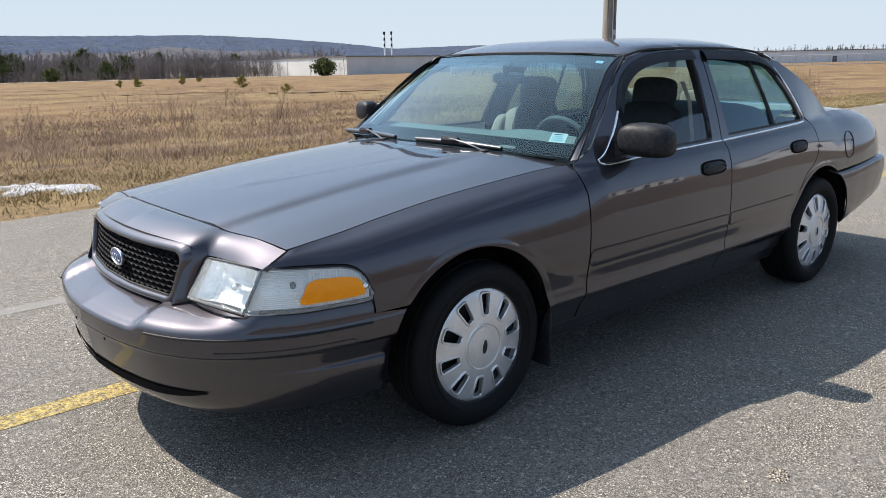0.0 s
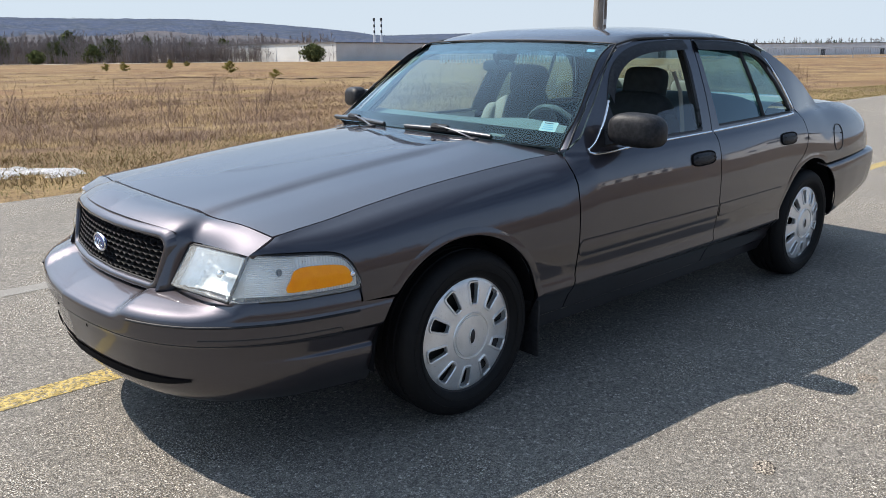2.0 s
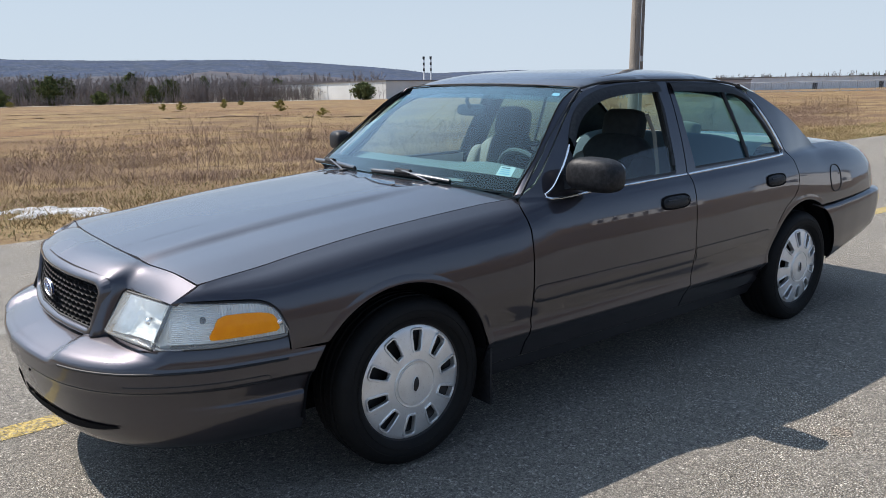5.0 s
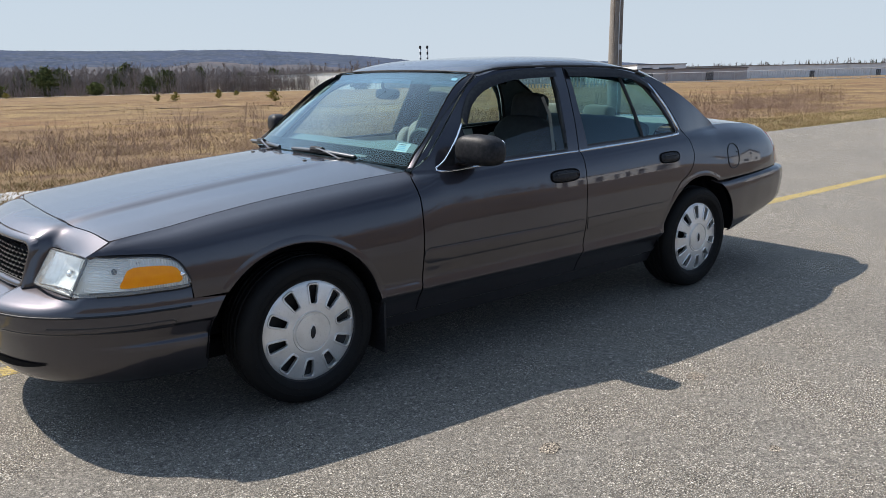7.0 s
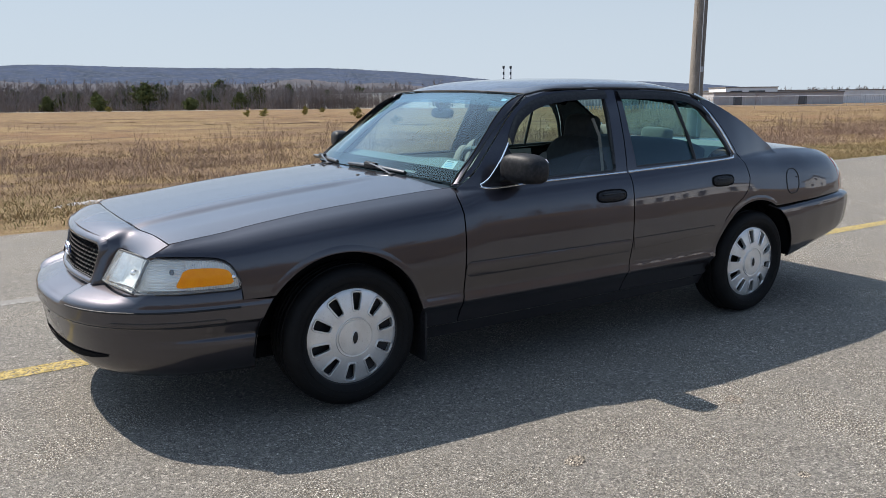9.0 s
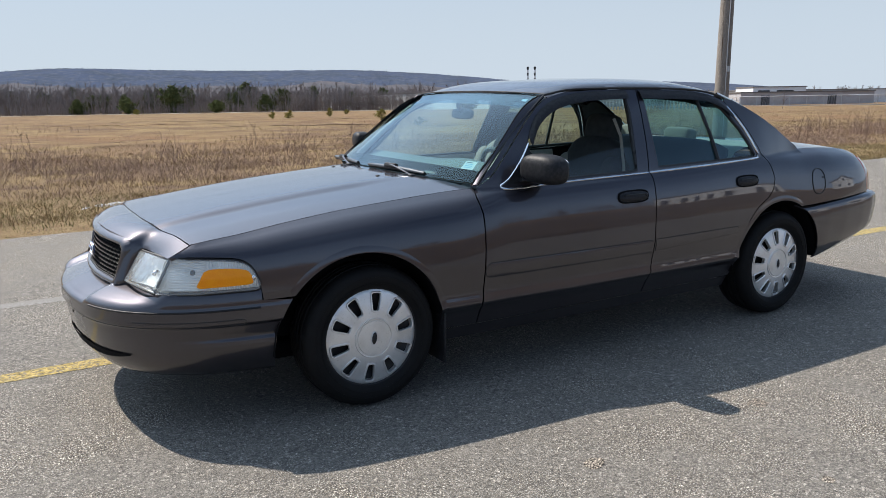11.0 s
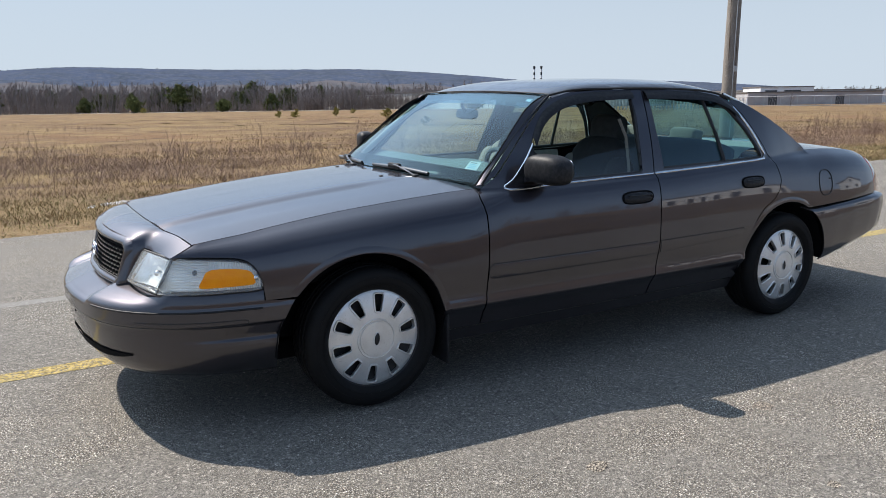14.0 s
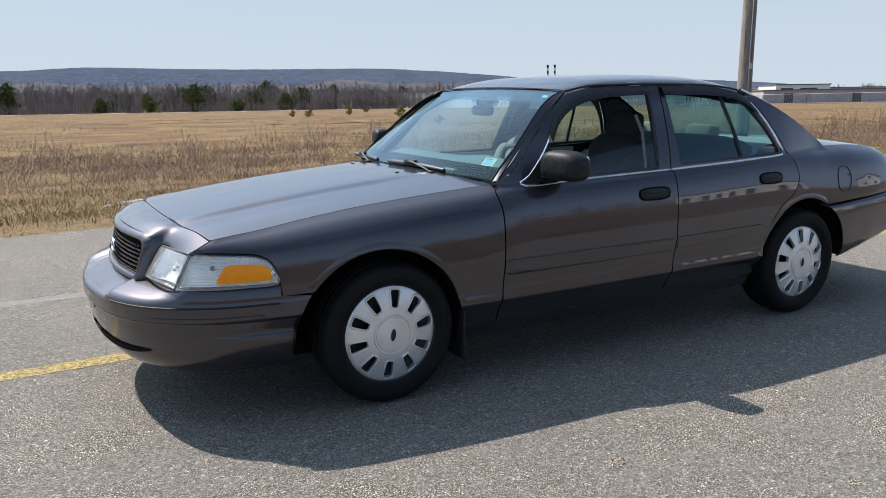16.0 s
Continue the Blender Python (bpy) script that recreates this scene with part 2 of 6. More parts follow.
BLUEINK = material("blue_print", (0.20, 0.36, 0.48), rough=0.7)
INK = material("dark_print", (0.05, 0.06, 0.08), rough=0.7)

# ---- helpers for meshes ----


def curve(*knots):
    """A smooth curve through (x, y) knots that does not overshoot."""
    xs, ys = np.array([k[0] for k in knots], float), np.array([k[1] for k in knots], float)
    h, d = np.diff(xs), np.diff(ys) / np.diff(xs)
    m = np.zeros(len(xs))
    m[0], m[-1] = d[0], d[-1]
    for i in range(1, len(xs) - 1):
        if d[i - 1] * d[i] > 0:
            a, b = 2 * h[i] + h[i - 1], h[i] + 2 * h[i - 1]
            m[i] = (a + b) / (a / d[i - 1] + b / d[i])

    xl, yl, hl, ml = xs.tolist(), ys.tolist(), h.tolist(), m.tolist()

    def at(x):
        if x <= xl[0]:
            return yl[0] + ml[0] * (x - xl[0])
        if x >= xl[-1]:
            return yl[-1] + ml[-1] * (x - xl[-1])
        i = 0
        while xl[i + 1] < x:
            i += 1
        t = (x - xl[i]) / hl[i]
        return (yl[i] * (2 * t ** 3 - 3 * t ** 2 + 1) + ml[i] * hl[i] * (t ** 3 - 2 * t ** 2 + t)
                + yl[i + 1] * (3 * t ** 2 - 2 * t ** 3) + ml[i + 1] * hl[i] * (t ** 3 - t ** 2))
    return at


def smooth(points, step=0.02, closed=True):
    """A finer polyline through the points, rounded a little at its corners (Catmull-Rom)."""
    p, out, k = [Vector(q) for q in points], [], len(points)
    for i in range(k if closed else k - 1):
        if closed:
            a, b, c, d = p[i - 1], p[i], p[(i + 1) % k], p[(i + 2) % k]
        else:
            a, b, c, d = p[max(i - 1, 0)], p[i], p[i + 1], p[min(i + 2, k - 1)]
        seg = max(1, int((c - b).length / step))
        for j in range(seg):
            t = j / seg
            out.append(0.5 * (2 * b + (c - a) * t + (2 * a - 5 * b + 4 * c - d) * t * t + (3 * b - a - 3 * c + d) * t ** 3))
    if not closed:
        out.append(p[-1])
    return out


def dense(points, step=0.02, closed=True):
    """The same polyline with straight sides cut into short steps."""
    p, out, k = [Vector(q) for q in points], [], len(points)
    for i in range(k if closed else k - 1):
        b, c = p[i], p[(i + 1) % k]
        seg = max(1, int((c - b).length / step))
        out += [b.lerp(c, j / seg) for j in range(seg)]
    if not closed:
        out.append(p[-1])
    return out


def inside(q, poly):
    p = np.array([(v[0], v[1]) for v in poly])
    return bool(within(np.array([[q[0], q[1]]]), p)[0])


def within(qs, p):
    """Which of the points qs lie in the polygon p."""
    x, y = qs[:, :1], qs[:, 1:]
    x1, y1 = p[:, 0][None], p[:, 1][None]
    x2, y2 = np.roll(x1, -1, 1), np.roll(y1, -1, 1)
    cross = ((y1 > y) != (y2 > y)) & (x < (x2 - x1) * (y - y1) / np.where(y2 == y1, 1e-12, y2 - y1) + x1)
    return cross.sum(1) % 2 == 1


def link(name, mesh, mat, parent=None, label="", at=None):
    ob = new(name, mesh)
    if mat and not mesh.materials:
        mesh.materials.append(mat)
    if parent:
        ob.parent = parent
    if at is not None:
        ob.matrix_basis = at
    return tagged(ob, label=label)


def part(name, bm, mat, parent=None, label="", sharp=40):
    """One mesh object from a bmesh, as a part under a thing."""
    mesh = bpy.data.meshes.new(name)
    bmesh.ops.recalc_face_normals(bm, faces=bm.faces)
    for f in bm.faces:
        f.smooth = True
    for e in bm.edges:
        if len(e.link_faces) == 2 and e.calc_face_angle(0) > radians(sharp):
            e.smooth = False
    bm.to_mesh(mesh)
    bm.free()
    return link(name, mesh, mat, parent, label)


def skin(name, outline, spot, mat, parent, out, holes=(), step=0.03, rim=0.012, label="", e=1e-3):
    """A panel: the patch of the surface spot(u, v) within an outline of (u, v), less its holes, with edges folded in by rim.
    out(place): a direction to which the panel faces."""
    loops = [[Vector((q[0], q[1])) for q in loop] for loop in (outline, *holes)]
    pts, edges = [], []
    for loop in loops:
        base = len(pts)
        pts += loop
        edges += [(base + i, base + (i + 1) % len(loop)) for i in range(len(loop))]
    us, vs = [q[0] for q in loops[0]], [q[1] for q in loops[0]]
    rings = [np.array([(q[0], q[1]) for q in loop]) for loop in loops]
    ii, jj = np.meshgrid(np.arange(int((max(us) - min(us)) / step) + 1), np.arange(int((max(vs) - min(vs)) / step) + 1), indexing="ij")
    qs = np.stack([min(us) + (ii + 0.37 + 0.5 * (jj % 2)).ravel() * step, min(vs) + (jj + 0.41).ravel() * step], 1)
    keep = within(qs, rings[0])
    for ring in rings[1:]:
        keep &= ~within(qs, ring)
    qs, border = qs[keep], np.concatenate(rings)
    if len(qs):
        qs = qs[((qs[:, None] - border[None]) ** 2).sum(2).min(1) > (0.42 * step) ** 2]
    pts += [Vector(q) for q in qs.tolist()]
    ver, _, faces, *_ = mathutils.geometry.delaunay_2d_cdt(pts, edges, [], 0, 1e-6)
    mids = np.array([sum((ver[i] for i in f), Vector((0, 0))) / 3 for f in faces])
    keep = within(mids, rings[0])
    for ring in rings[1:]:
        keep &= ~within(mids, ring)
    faces = [f for f, k in zip(faces, keep) if k]
    place = [Vector(spot(*q)) for q in ver]
    normal = []
    for q, p in zip(ver, place):
        n = (Vector(spot(q[0] + e, q[1])) - Vector(spot(q[0] - e, q[1]))).cross(Vector(spot(q[0], q[1] + e)) - Vector(spot(q[0], q[1] - e))).normalized()
        normal.append(n if n.dot(out(p)) >= 0 else -n)
    verts, tris, shade = list(place), [], []
    for f in faces:
        a, b, c = (place[i] for i in f)
        f = list(f) if (b - a).cross(c - a).dot(normal[f[0]]) >= 0 else list(f)[::-1]
        tris.append(f)
        shade += [normal[i] for i in f]
    if rim:
        count = {}
        for f in tris:
            for i in range(3):
                k = (f[i], f[(i + 1) % 3])
                count[frozenset(k)] = k if frozenset(k) not in count else None
        for k in [k for k in count.values() if k]:
            a, b = k
            s = len(verts)
            verts += [place[a], place[b], place[b] - normal[b] * rim, place[a] - normal[a] * rim]
            side = (place[b] - place[a]).cross(normal[a]).normalized()
            tris.append([s + 1, s, s + 3, s + 2])
            shade += [side] * 4
    mesh = bpy.data.meshes.new(name)
    mesh.from_pydata(verts, [], tris)
    mesh.polygons.foreach_set("use_smooth", [True] * len(mesh.polygons))
    mesh.update()
    mesh.normals_split_custom_set(shade)
    return link(name, mesh, mat, parent, label)


def tube(name, path, radius, mat, parent, label="", sides=8, flat=1.0, closed=False, normal=None):
    """A round or flattened bar along a polyline."""
    bm, rings, p = bmesh.new(), [], [Vector(q) for q in path]
    for i, q in enumerate(p):
        a, b = p[i - 1] if i or closed else q, p[(i + 1) % len(p)] if i < len(p) - 1 or closed else q
        ahead = (b - a).normalized()
        up = Vector(normal) if normal is not None else (Vector((0, 0, 1)) if abs(ahead.z) < 0.9 else Vector((1, 0, 0)))
        side = ahead.cross(up).normalized()
        up = side.cross(ahead).normalized()
        r = radius[i] if isinstance(radius, (list, tuple)) else radius
        rings.append([bm.verts.new(q + r * (math.cos(2 * math.pi * k / sides) * side + flat * math.sin(2 * math.pi * k / sides) * up)) for k in range(sides)])
    for i in range(len(rings) if closed else len(rings) - 1):
        a, b = rings[i], rings[(i + 1) % len(rings)]
        for k in range(sides):
            bm.faces.new((a[k], a[(k + 1) % sides], b[(k + 1) % sides], b[k]))
    if not closed:
        bm.faces.new(rings[0][::-1])
        bm.faces.new(rings[-1])
    return part(name, bm, mat, parent, label) if name else bm


def loft(rings, closed=False, caps=False):
    """Faces between rows of points with as many points each."""
    bm = bmesh.new()
    rows = [[bm.verts.new(q) for q in r] for r in rings]
    for a, b in zip(rows, rows[1:]):
        k = len(a)
        for i in range(k if closed else k - 1):
            bm.faces.new((a[i], a[(i + 1) % k], b[(i + 1) % k], b[i]))
    if caps:
        bm.faces.new(rows[0][::-1])
        bm.faces.new(rows[-1])
    return bm


def block(x0, x1, y0, y1, z0, z1, bevel=0.0, segs=3, bm=None):
    """A box with rounded edges."""
    own = bmesh.new()
    bmesh.ops.create_cube(own, size=1.0)
    for v in own.verts:
        v.co = Vector((x0 + (v.co.x + 0.5) * (x1 - x0), y0 + (v.co.y + 0.5) * (y1 - y0), z0 + (v.co.z + 0.5) * (z1 - z0)))
    if bevel:
        bmesh.ops.bevel(own, geom=own.edges[:], offset=bevel, segments=segs, profile=0.5, affect="EDGES")
    if bm is None:
        return own
    tmp = bpy.data.meshes.new("tmp")
    own.to_mesh(tmp)
    own.free()
    bm.from_mesh(tmp)
    bpy.data.meshes.remove(tmp)
    return bm


def lathe(profile, turns=64, axis="y", wave=None):
    """A body of revolution round the y axis from (radius, y) rows. wave(k, i): a change of the radius at step k of row i."""
    rings = []
    for k in range(turns):
        a = 2 * math.pi * k / turns
        rings.append([Vector(((r + (wave(k, i) if wave else 0)) * math.cos(a), y, (r + (wave(k, i) if wave else 0)) * math.sin(a))) for i, (r, y) in enumerate(profile)])
    bm = bmesh.new()
    rows = [[bm.verts.new(q) for q in r] for r in rings]
    for k in range(turns):
        a, b = rows[k], rows[(k + 1) % turns]
        for i in range(len(profile) - 1):
            bm.faces.new((a[i], a[i + 1], b[i + 1], b[i]))
    bmesh.ops.remove_doubles(bm, verts=bm.verts, dist=1e-5)
    return bm


def pillow(size, centre, power=3.0, n=20, m=14):
    """A rounded lump: a superellipsoid."""
    def e(c, p):
        return math.copysign(abs(c) ** (2 / p), c)
    bm = bmesh.new()
    rows = []
    for j in range(m + 1):
        b = -math.pi / 2 + math.pi * j / m
        rows.append([bm.verts.new((centre[0] + size[0] * e(math.cos(b), power) * e(math.cos(2 * math.pi * i / n), power),
                                   centre[1] + size[1] * e(math.cos(b), power) * e(math.sin(2 * math.pi * i / n), power),
                                   centre[2] + size[2] * e(math.sin(b), power))) for i in range(n)])
    for a, b in zip(rows, rows[1:]):
        for i in range(n):
            bm.faces.new((a[i], a[(i + 1) % n], b[(i + 1) % n], b[i]))
    bmesh.ops.remove_doubles(bm, verts=bm.verts, dist=1e-6)
    return bm

# ---- the car: its surfaces, in its own frame (x to the rear, y to its right, z up, front axle at x = 0) ----
HALF = curve((-0.95, 0.735), (-0.86, 0.80), (-0.76, 0.857), (-0.57, 0.898), (-0.4, 0.915), (0.0, 0.935), (0.4, 0.943), (0.8, 0.95), (1.4, 0.954), (2.0, 0.95),
             (2.6, 0.938), (3.1, 0.932), (3.5, 0.922), (3.8, 0.895), (3.95, 0.86), (4.08, 0.80), (4.16, 0.72))
TOPZ = curve((-0.9, 0.812), (-0.86, 0.82), (-0.775, 0.846), (-0.55, 0.872), (-0.39, 0.895), (-0.1, 0.930), (0.2, 0.955), (0.5, 0.978), (0.62, 0.988), (0.75, 0.990),
             (1.13, 1.000), (1.74, 1.003), (2.2, 1.014), (2.65, 1.032), (2.8, 1.042), (3.1, 1.056), (3.4, 1.056), (3.7, 1.042), (3.9, 1.018), (4.02, 0.985), (4.14, 0.92))
TOPW = curve((-0.9, 0.78), (-0.775, 0.790), (-0.4, 0.776), (0.2, 0.766), (0.45, 0.772), (0.62, 0.82), (0.75, 0.86), (1.3, 0.866), (2.0, 0.86), (2.6, 0.846),
             (2.8, 0.828), (3.0, 0.79), (3.2, 0.752), (3.5, 0.73), (3.8, 0.705), (4.0, 0.665), (4.14, 0.61))
UNDER = curve((0.2, 0.125), (0.25, 0.102), (0.3, 0.076), (0.40, 0.031), (0.418, 0.015), (0.431, 0.005), (0.45, 0.0075), (0.475, 0.0125), (0.55, 0.006), (0.62, 0.0))
ROUND = curve((0, 0), (0.35, 0.038), (0.65, 0.162), (0.85, 0.43), (0.95, 0.71), (1.0, 1.0))
RAILZ, RAILW = 1.467, 0.648


def side(x, v):
    """Half width and height on the car's side: v is the height up to 0.62, 1 at the hood's, the belt's or the deck's edge, 2 at the roof's rail."""
    if v <= 0.62:
        return HALF(x) - UNDER(v), v
    if v <= 1:
        f = (v - 0.62) / 0.38
        return HALF(x) - (HALF(x) - TOPW(x)) * ROUND(f), 0.62 + f * (TOPZ(x) - 0.62)
    return TOPW(x) - (TOPW(x) - RAILW) * (v - 1) ** 1.12, TOPZ(x) + (v - 1) * (RAILZ - TOPZ(x))


def rise(x, z):
    """The v of a height z on the side at x."""
    t = TOPZ(x)
    return z if z <= 0.62 else 0.62 + 0.38 * (z - 0.62) / (t - 0.62) if z <= t else 1 + (z - t) / (RAILZ - t)


def wall(s):
    """The side's surface on the left (s = -1) or right (s = 1)."""
    def spot(x, v):
        w, z = side(x, v)
        return x, s * w, z
    return spot


def flank(x, z, s=-1, proud=0.0):
    """A place on the side at x, z, moved out by proud."""
    w, h = side(x, rise(x, z))
    return Vector((x, s * (w + proud), h))


def outwards(s):
    return lambda p: Vector((0, s, 0.25))


def up(p):
    return Vector((0, 0, 1))


def ahead(p):
    return Vector((-1, 0, 0.2))


def lifted(points):
    return [(x, rise(x, z)) for x, z in points]


def arc(cx, cz, r, a0, a1, n=30):
    return [(cx + r * math.cos(radians(a0 + (a1 - a0) * i / n)), cz + r * math.sin(radians(a0 + (a1 - a0) * i / n))) for i in range(n + 1)]


HOODZ = curve((-0.9, 0.878), (-0.85, 0.889), (-0.5, 0.946), (0.0, 0.999), (0.5, 1.036), (0.7, 1.045))
DOME = curve((0, 1), (0.3, 0.97), (0.45, 0.925), (0.515, 0.88), (0.545, 0.80), (0.575, 0.655), (0.60, 0.585), (0.64, 0.55), (0.8, 0.40), (0.93, 0.16), (1.0, 0.0))
SOFT = curve((0, 1), (0.3, 0.95), (0.5, 0.85), (0.7, 0.62), (0.85, 0.33), (1.0, 0.0))
DECKZ = curve((3.0, 1.085), (3.3, 1.088), (3.6, 1.08), (3.9, 1.05), (4.05, 1.015), (4.14, 0.965))


def hood_at(x, y):
    w = min(abs(y) / TOPW(x), 1.0)
    k = max(0.0, min(1.0, (x - 0.12) / 0.36))
    return x, y, TOPZ(x) + (HOODZ(x) - TOPZ(x)) * (DOME(w) * (1 - k) + SOFT(w) * k)


def deck_at(x, y):
    w = min(abs(y) / TOPW(x), 1.0)
    return x, y, TOPZ(x) + (DECKZ(x) - TOPZ(x)) * (1 - w ** 2.4)


CREST = curve((1.10, 1.405), (1.16, 1.437), (1.24, 1.463), (1.386, 1.484), (1.554, 1.493), (1.945, 1.490), (2.27, 1.474), (2.5, 1.438), (2.75, 1.385))
SPINE = curve((1.08, 1.445), (1.14, 1.462), (1.25, 1.492), (1.4, 1.518), (1.84, 1.536), (2.2, 1.530), (2.45, 1.508), (2.65, 1.470), (2.75, 1.44))
BROW = curve((0.0, 0.0), (0.5, 0.14), (0.8, 0.56), (0.92, 0.95), (0.955, 1.2), (0.985, 1.7), (1.0, 2.3))


def roof_at(x, y):
    u = min(abs(y) / 0.66, 1.0)
    return x, y, SPINE(x) - (SPINE(x) - CREST(x) + 0.002) * BROW(u)


car = tagged(new("car"), "dark grey metallic four-door sedan parked on the asphalt", "car")
car.matrix_basis = LEANING

FLARE = ((0.030, 0.0003), (0.024, 0.0010), (0.016, 0.0020), (0.005, 0.0028), (-0.001, 0.0024), (-0.003, 0.0005), (-0.003, -0.018))
FRONT_ARCH, REAR_ARCH = (-0.05, 0.335, 0.42), (2.9, 0.345, 0.412)

# doors, fenders and quarter panels
A_GAP = [(0.715, 1.045), (0.80, 1.125), (0.90, 1.215), (1.0, 1.305), (1.08, 1.368), (1.17, 1.42), (1.3, 1.449), (1.5, 1.46)]
B_FRONT = [(1.845, 1.463), (1.831, 1.33), (1.803, 1.17), (1.768, 1.01), (1.757, 0.90), (1.753, 0.80), (1.75, 0.62), (1.733, 0.44), (1.727, 0.307)]
C_GAP = [(1.95, 1.463), (2.3, 1.45), (2.46, 1.425), (2.56, 1.385), (2.64, 1.31), (2.71, 1.20), (2.77, 1.09), (2.803, 1.0), (2.818, 0.90), (2.80, 0.84),
         (2.755, 0.79), (2.66, 0.738), (2.59, 0.67), (2.54, 0.59), (2.51, 0.50), (2.497, 0.40), (2.487, 0.307)]
FRONT_DOOR = [(0.595, 0.307), (0.596, 0.45), (0.607, 0.70), (0.606, 0.87), (0.597, 0.95), (0.603, 0.975), *A_GAP, *B_FRONT]
REAR_DOOR = [(x + 0.007, z) for x, z in B_FRONT[::-1]] + C_GAP
FRONT_HOLE = [(0.785, 0.998), (0.88, 1.095), (0.965, 1.193), (1.03, 1.28), (1.10, 1.336), (1.213, 1.388), (1.363, 1.416), (1.531, 1.428), (1.735, 1.433), (1.752, 1.42),
              (1.752, 1.33), (1.718, 1.175), (1.686, 1.02), (1.672, 1.008)]
REAR_HOLE = [(1.852, 1.02), (1.862, 1.17), (1.878, 1.328), (1.884, 1.422), (1.90, 1.43), (2.30, 1.418), (2.45, 1.392), (2.54, 1.335), (2.64, 1.215), (2.70, 1.11), (2.722, 1.055),
             (2.705, 1.038)]


def shrink(points, d):
    """A closed outline drawn in by d."""
    c, out = sum((Vector(p) for p in points), Vector((0, 0))) / len(points), []
    for p in points:
        v = Vector(p) - c
        out.append(Vector(p) - v.normalized() * d)
    return out


def body_side(s):
    sp, away = wall(s), outwards(s)
    fx, fz, fr = FRONT_ARCH
    lip = arc(fx, fz, fr, 180 - math.degrees(math.asin((0.598 - fz) / fr)), -4)
    fender = lip + dense([(0.374, 0.307), (0.588, 0.307), (0.589, 0.45), (0.600, 0.70), (0.599, 0.87), (0.590, 0.95), (0.612, 0.986)], 0.03, False)
    top = [(0.612 - i * 0.0365, 0.0) for i in range(39)]
    fender = lifted(fender) + [(x, 1.0) for x, _ in top if x > -0.77] + lifted(smooth([(-0.772, 0.846), (-0.83, 0.818), (-0.868, 0.801), (-0.80, 0.803), (-0.68, 0.795), (-0.60, 0.783), (-0.555, 0.755), (-0.527, 0.70), (-0.512, 0.598)], 0.02, False))
    skin("fender", [Vector(q) for q in fender], sp, PAINT, car, away)
    part("arch_flare", loft([[flank(fx + (fr + d) * math.cos(a), max(fz + (fr + d) * math.sin(a), 0.31), s, h * min(1.0, max(0.05, math.sin(a)) * 1.6)) for d, h in FLARE] for a in np.linspace(radians(180) - math.asin((0.600 - fz) / fr), radians(2), 40)]), PAINT, car, "raised painted lip round the wheel opening")
    for name, edge, hole, low in (("front_door", FRONT_DOOR, FRONT_HOLE, True), ("rear_door", REAR_DOOR, REAR_HOLE, False)):
        door = skin(name, lifted(dense(edge, 0.03)), sp, PAINT, car, away, holes=[lifted(dense(hole, 0.025))], rim=0.014, label="dark grey painted door with its window frame")
        # glazing a little behind the frame
        def pane(x, v, s=s):
            w, z = side(x, v)
            return x, s * (w - 0.016), z
        if low and s < 0:
            shape = [(0.965, 1.004), (1.0, 1.03), (1.19, 1.085), (1.37, 1.117), (1.585, 1.14), (1.712, 1.143), (1.686, 1.02), (1.672, 1.006)]
            skin("window_glass", lifted(dense(shape, 0.03)), pane, SIDEGLASS, door, away, rim=0.004, label="half-lowered clear side glass")
        elif low:
            skin("window_glass", lifted(dense(shrink(hole, -0.01), 0.03)), pane, SIDEGLASS, door, away, rim=0.004)
        else:
            skin("window_glass", lifted(dense(shrink(hole, -0.01), 0.03)), pane, TINTED, door, away, rim=0.004, label="lightly tinted side glass")
            tube("division_bar", [flank(x, z, s, -0.010) for x, z in dense([(2.375, 1.03), (2.362, 1.2), (2.335, 1.41)], 0.05, False)], 0.011, SEAL, door)
        tube("window_seal", [flank(x, z, s, -0.012) for x, z in dense(hole, 0.025)], 0.010, SEAL, door, closed=True)
    # quarter panel with the rear pillar
    rx, rz, rr = REAR_ARCH
    arch = arc(rx, rz, rr, 185, math.degrees(math.asin((0.703 - rz) / rr)))
    quarter = lifted(arch + dense([(3.12, 0.703), (3.24, 0.706), (3.5, 0.716), (3.82, 0.732), (3.93, 0.736), (3.925, 0.84), (3.90, 0.96)], 0.03, False))
    quarter += [(3.92 - i * 0.036, 1.0) for i in range(19)]
    quarter += lifted(dense([(3.235, 1.085), (3.16, 1.125), (3.05, 1.19), (2.9, 1.272), (2.75, 1.345), (2.65, 1.388), (2.585, 1.398)], 0.03, False))
    quarter += lifted(dense([(x + 0.007, z - 0.002) for x, z in C_GAP[3:]] + [(2.491, 0.31)], 0.03, False))
    skin("quarter_panel", [Vector(q) for q in quarter], sp, PAINT, car, away)
    part("arch_flare", loft([[flank(rx + (rr + d) * math.cos(a), rz + (rr + d) * math.sin(a), s, h * min(1.0, max(0.05, math.sin(a)) * 1.6)) for d, h in FLARE] for a in np.linspace(radians(178), math.asin((0.706 - rz) / rr), 36)]), PAINT, car, "raised painted lip round the wheel opening")
    # front pillar beside the windscreen
    rear = [(x - 0.006, z + 0.005) for x, z in A_GAP]
    slim = 0.018 if s > 0 else 0.0
    front = [(x - 0.042 + slim, z + 0.005) for x, z in A_GAP[:5]] + [(1.075 + slim, 1.41)]
    skin("front_pillar", lifted(dense([(0.622, 0.992), *rear[:6], (1.12, 1.437), *front[::-1][1:], (0.60 + slim * 0.6, 0.996)], 0.03)), sp, PAINT, car, away, rim=0.006)
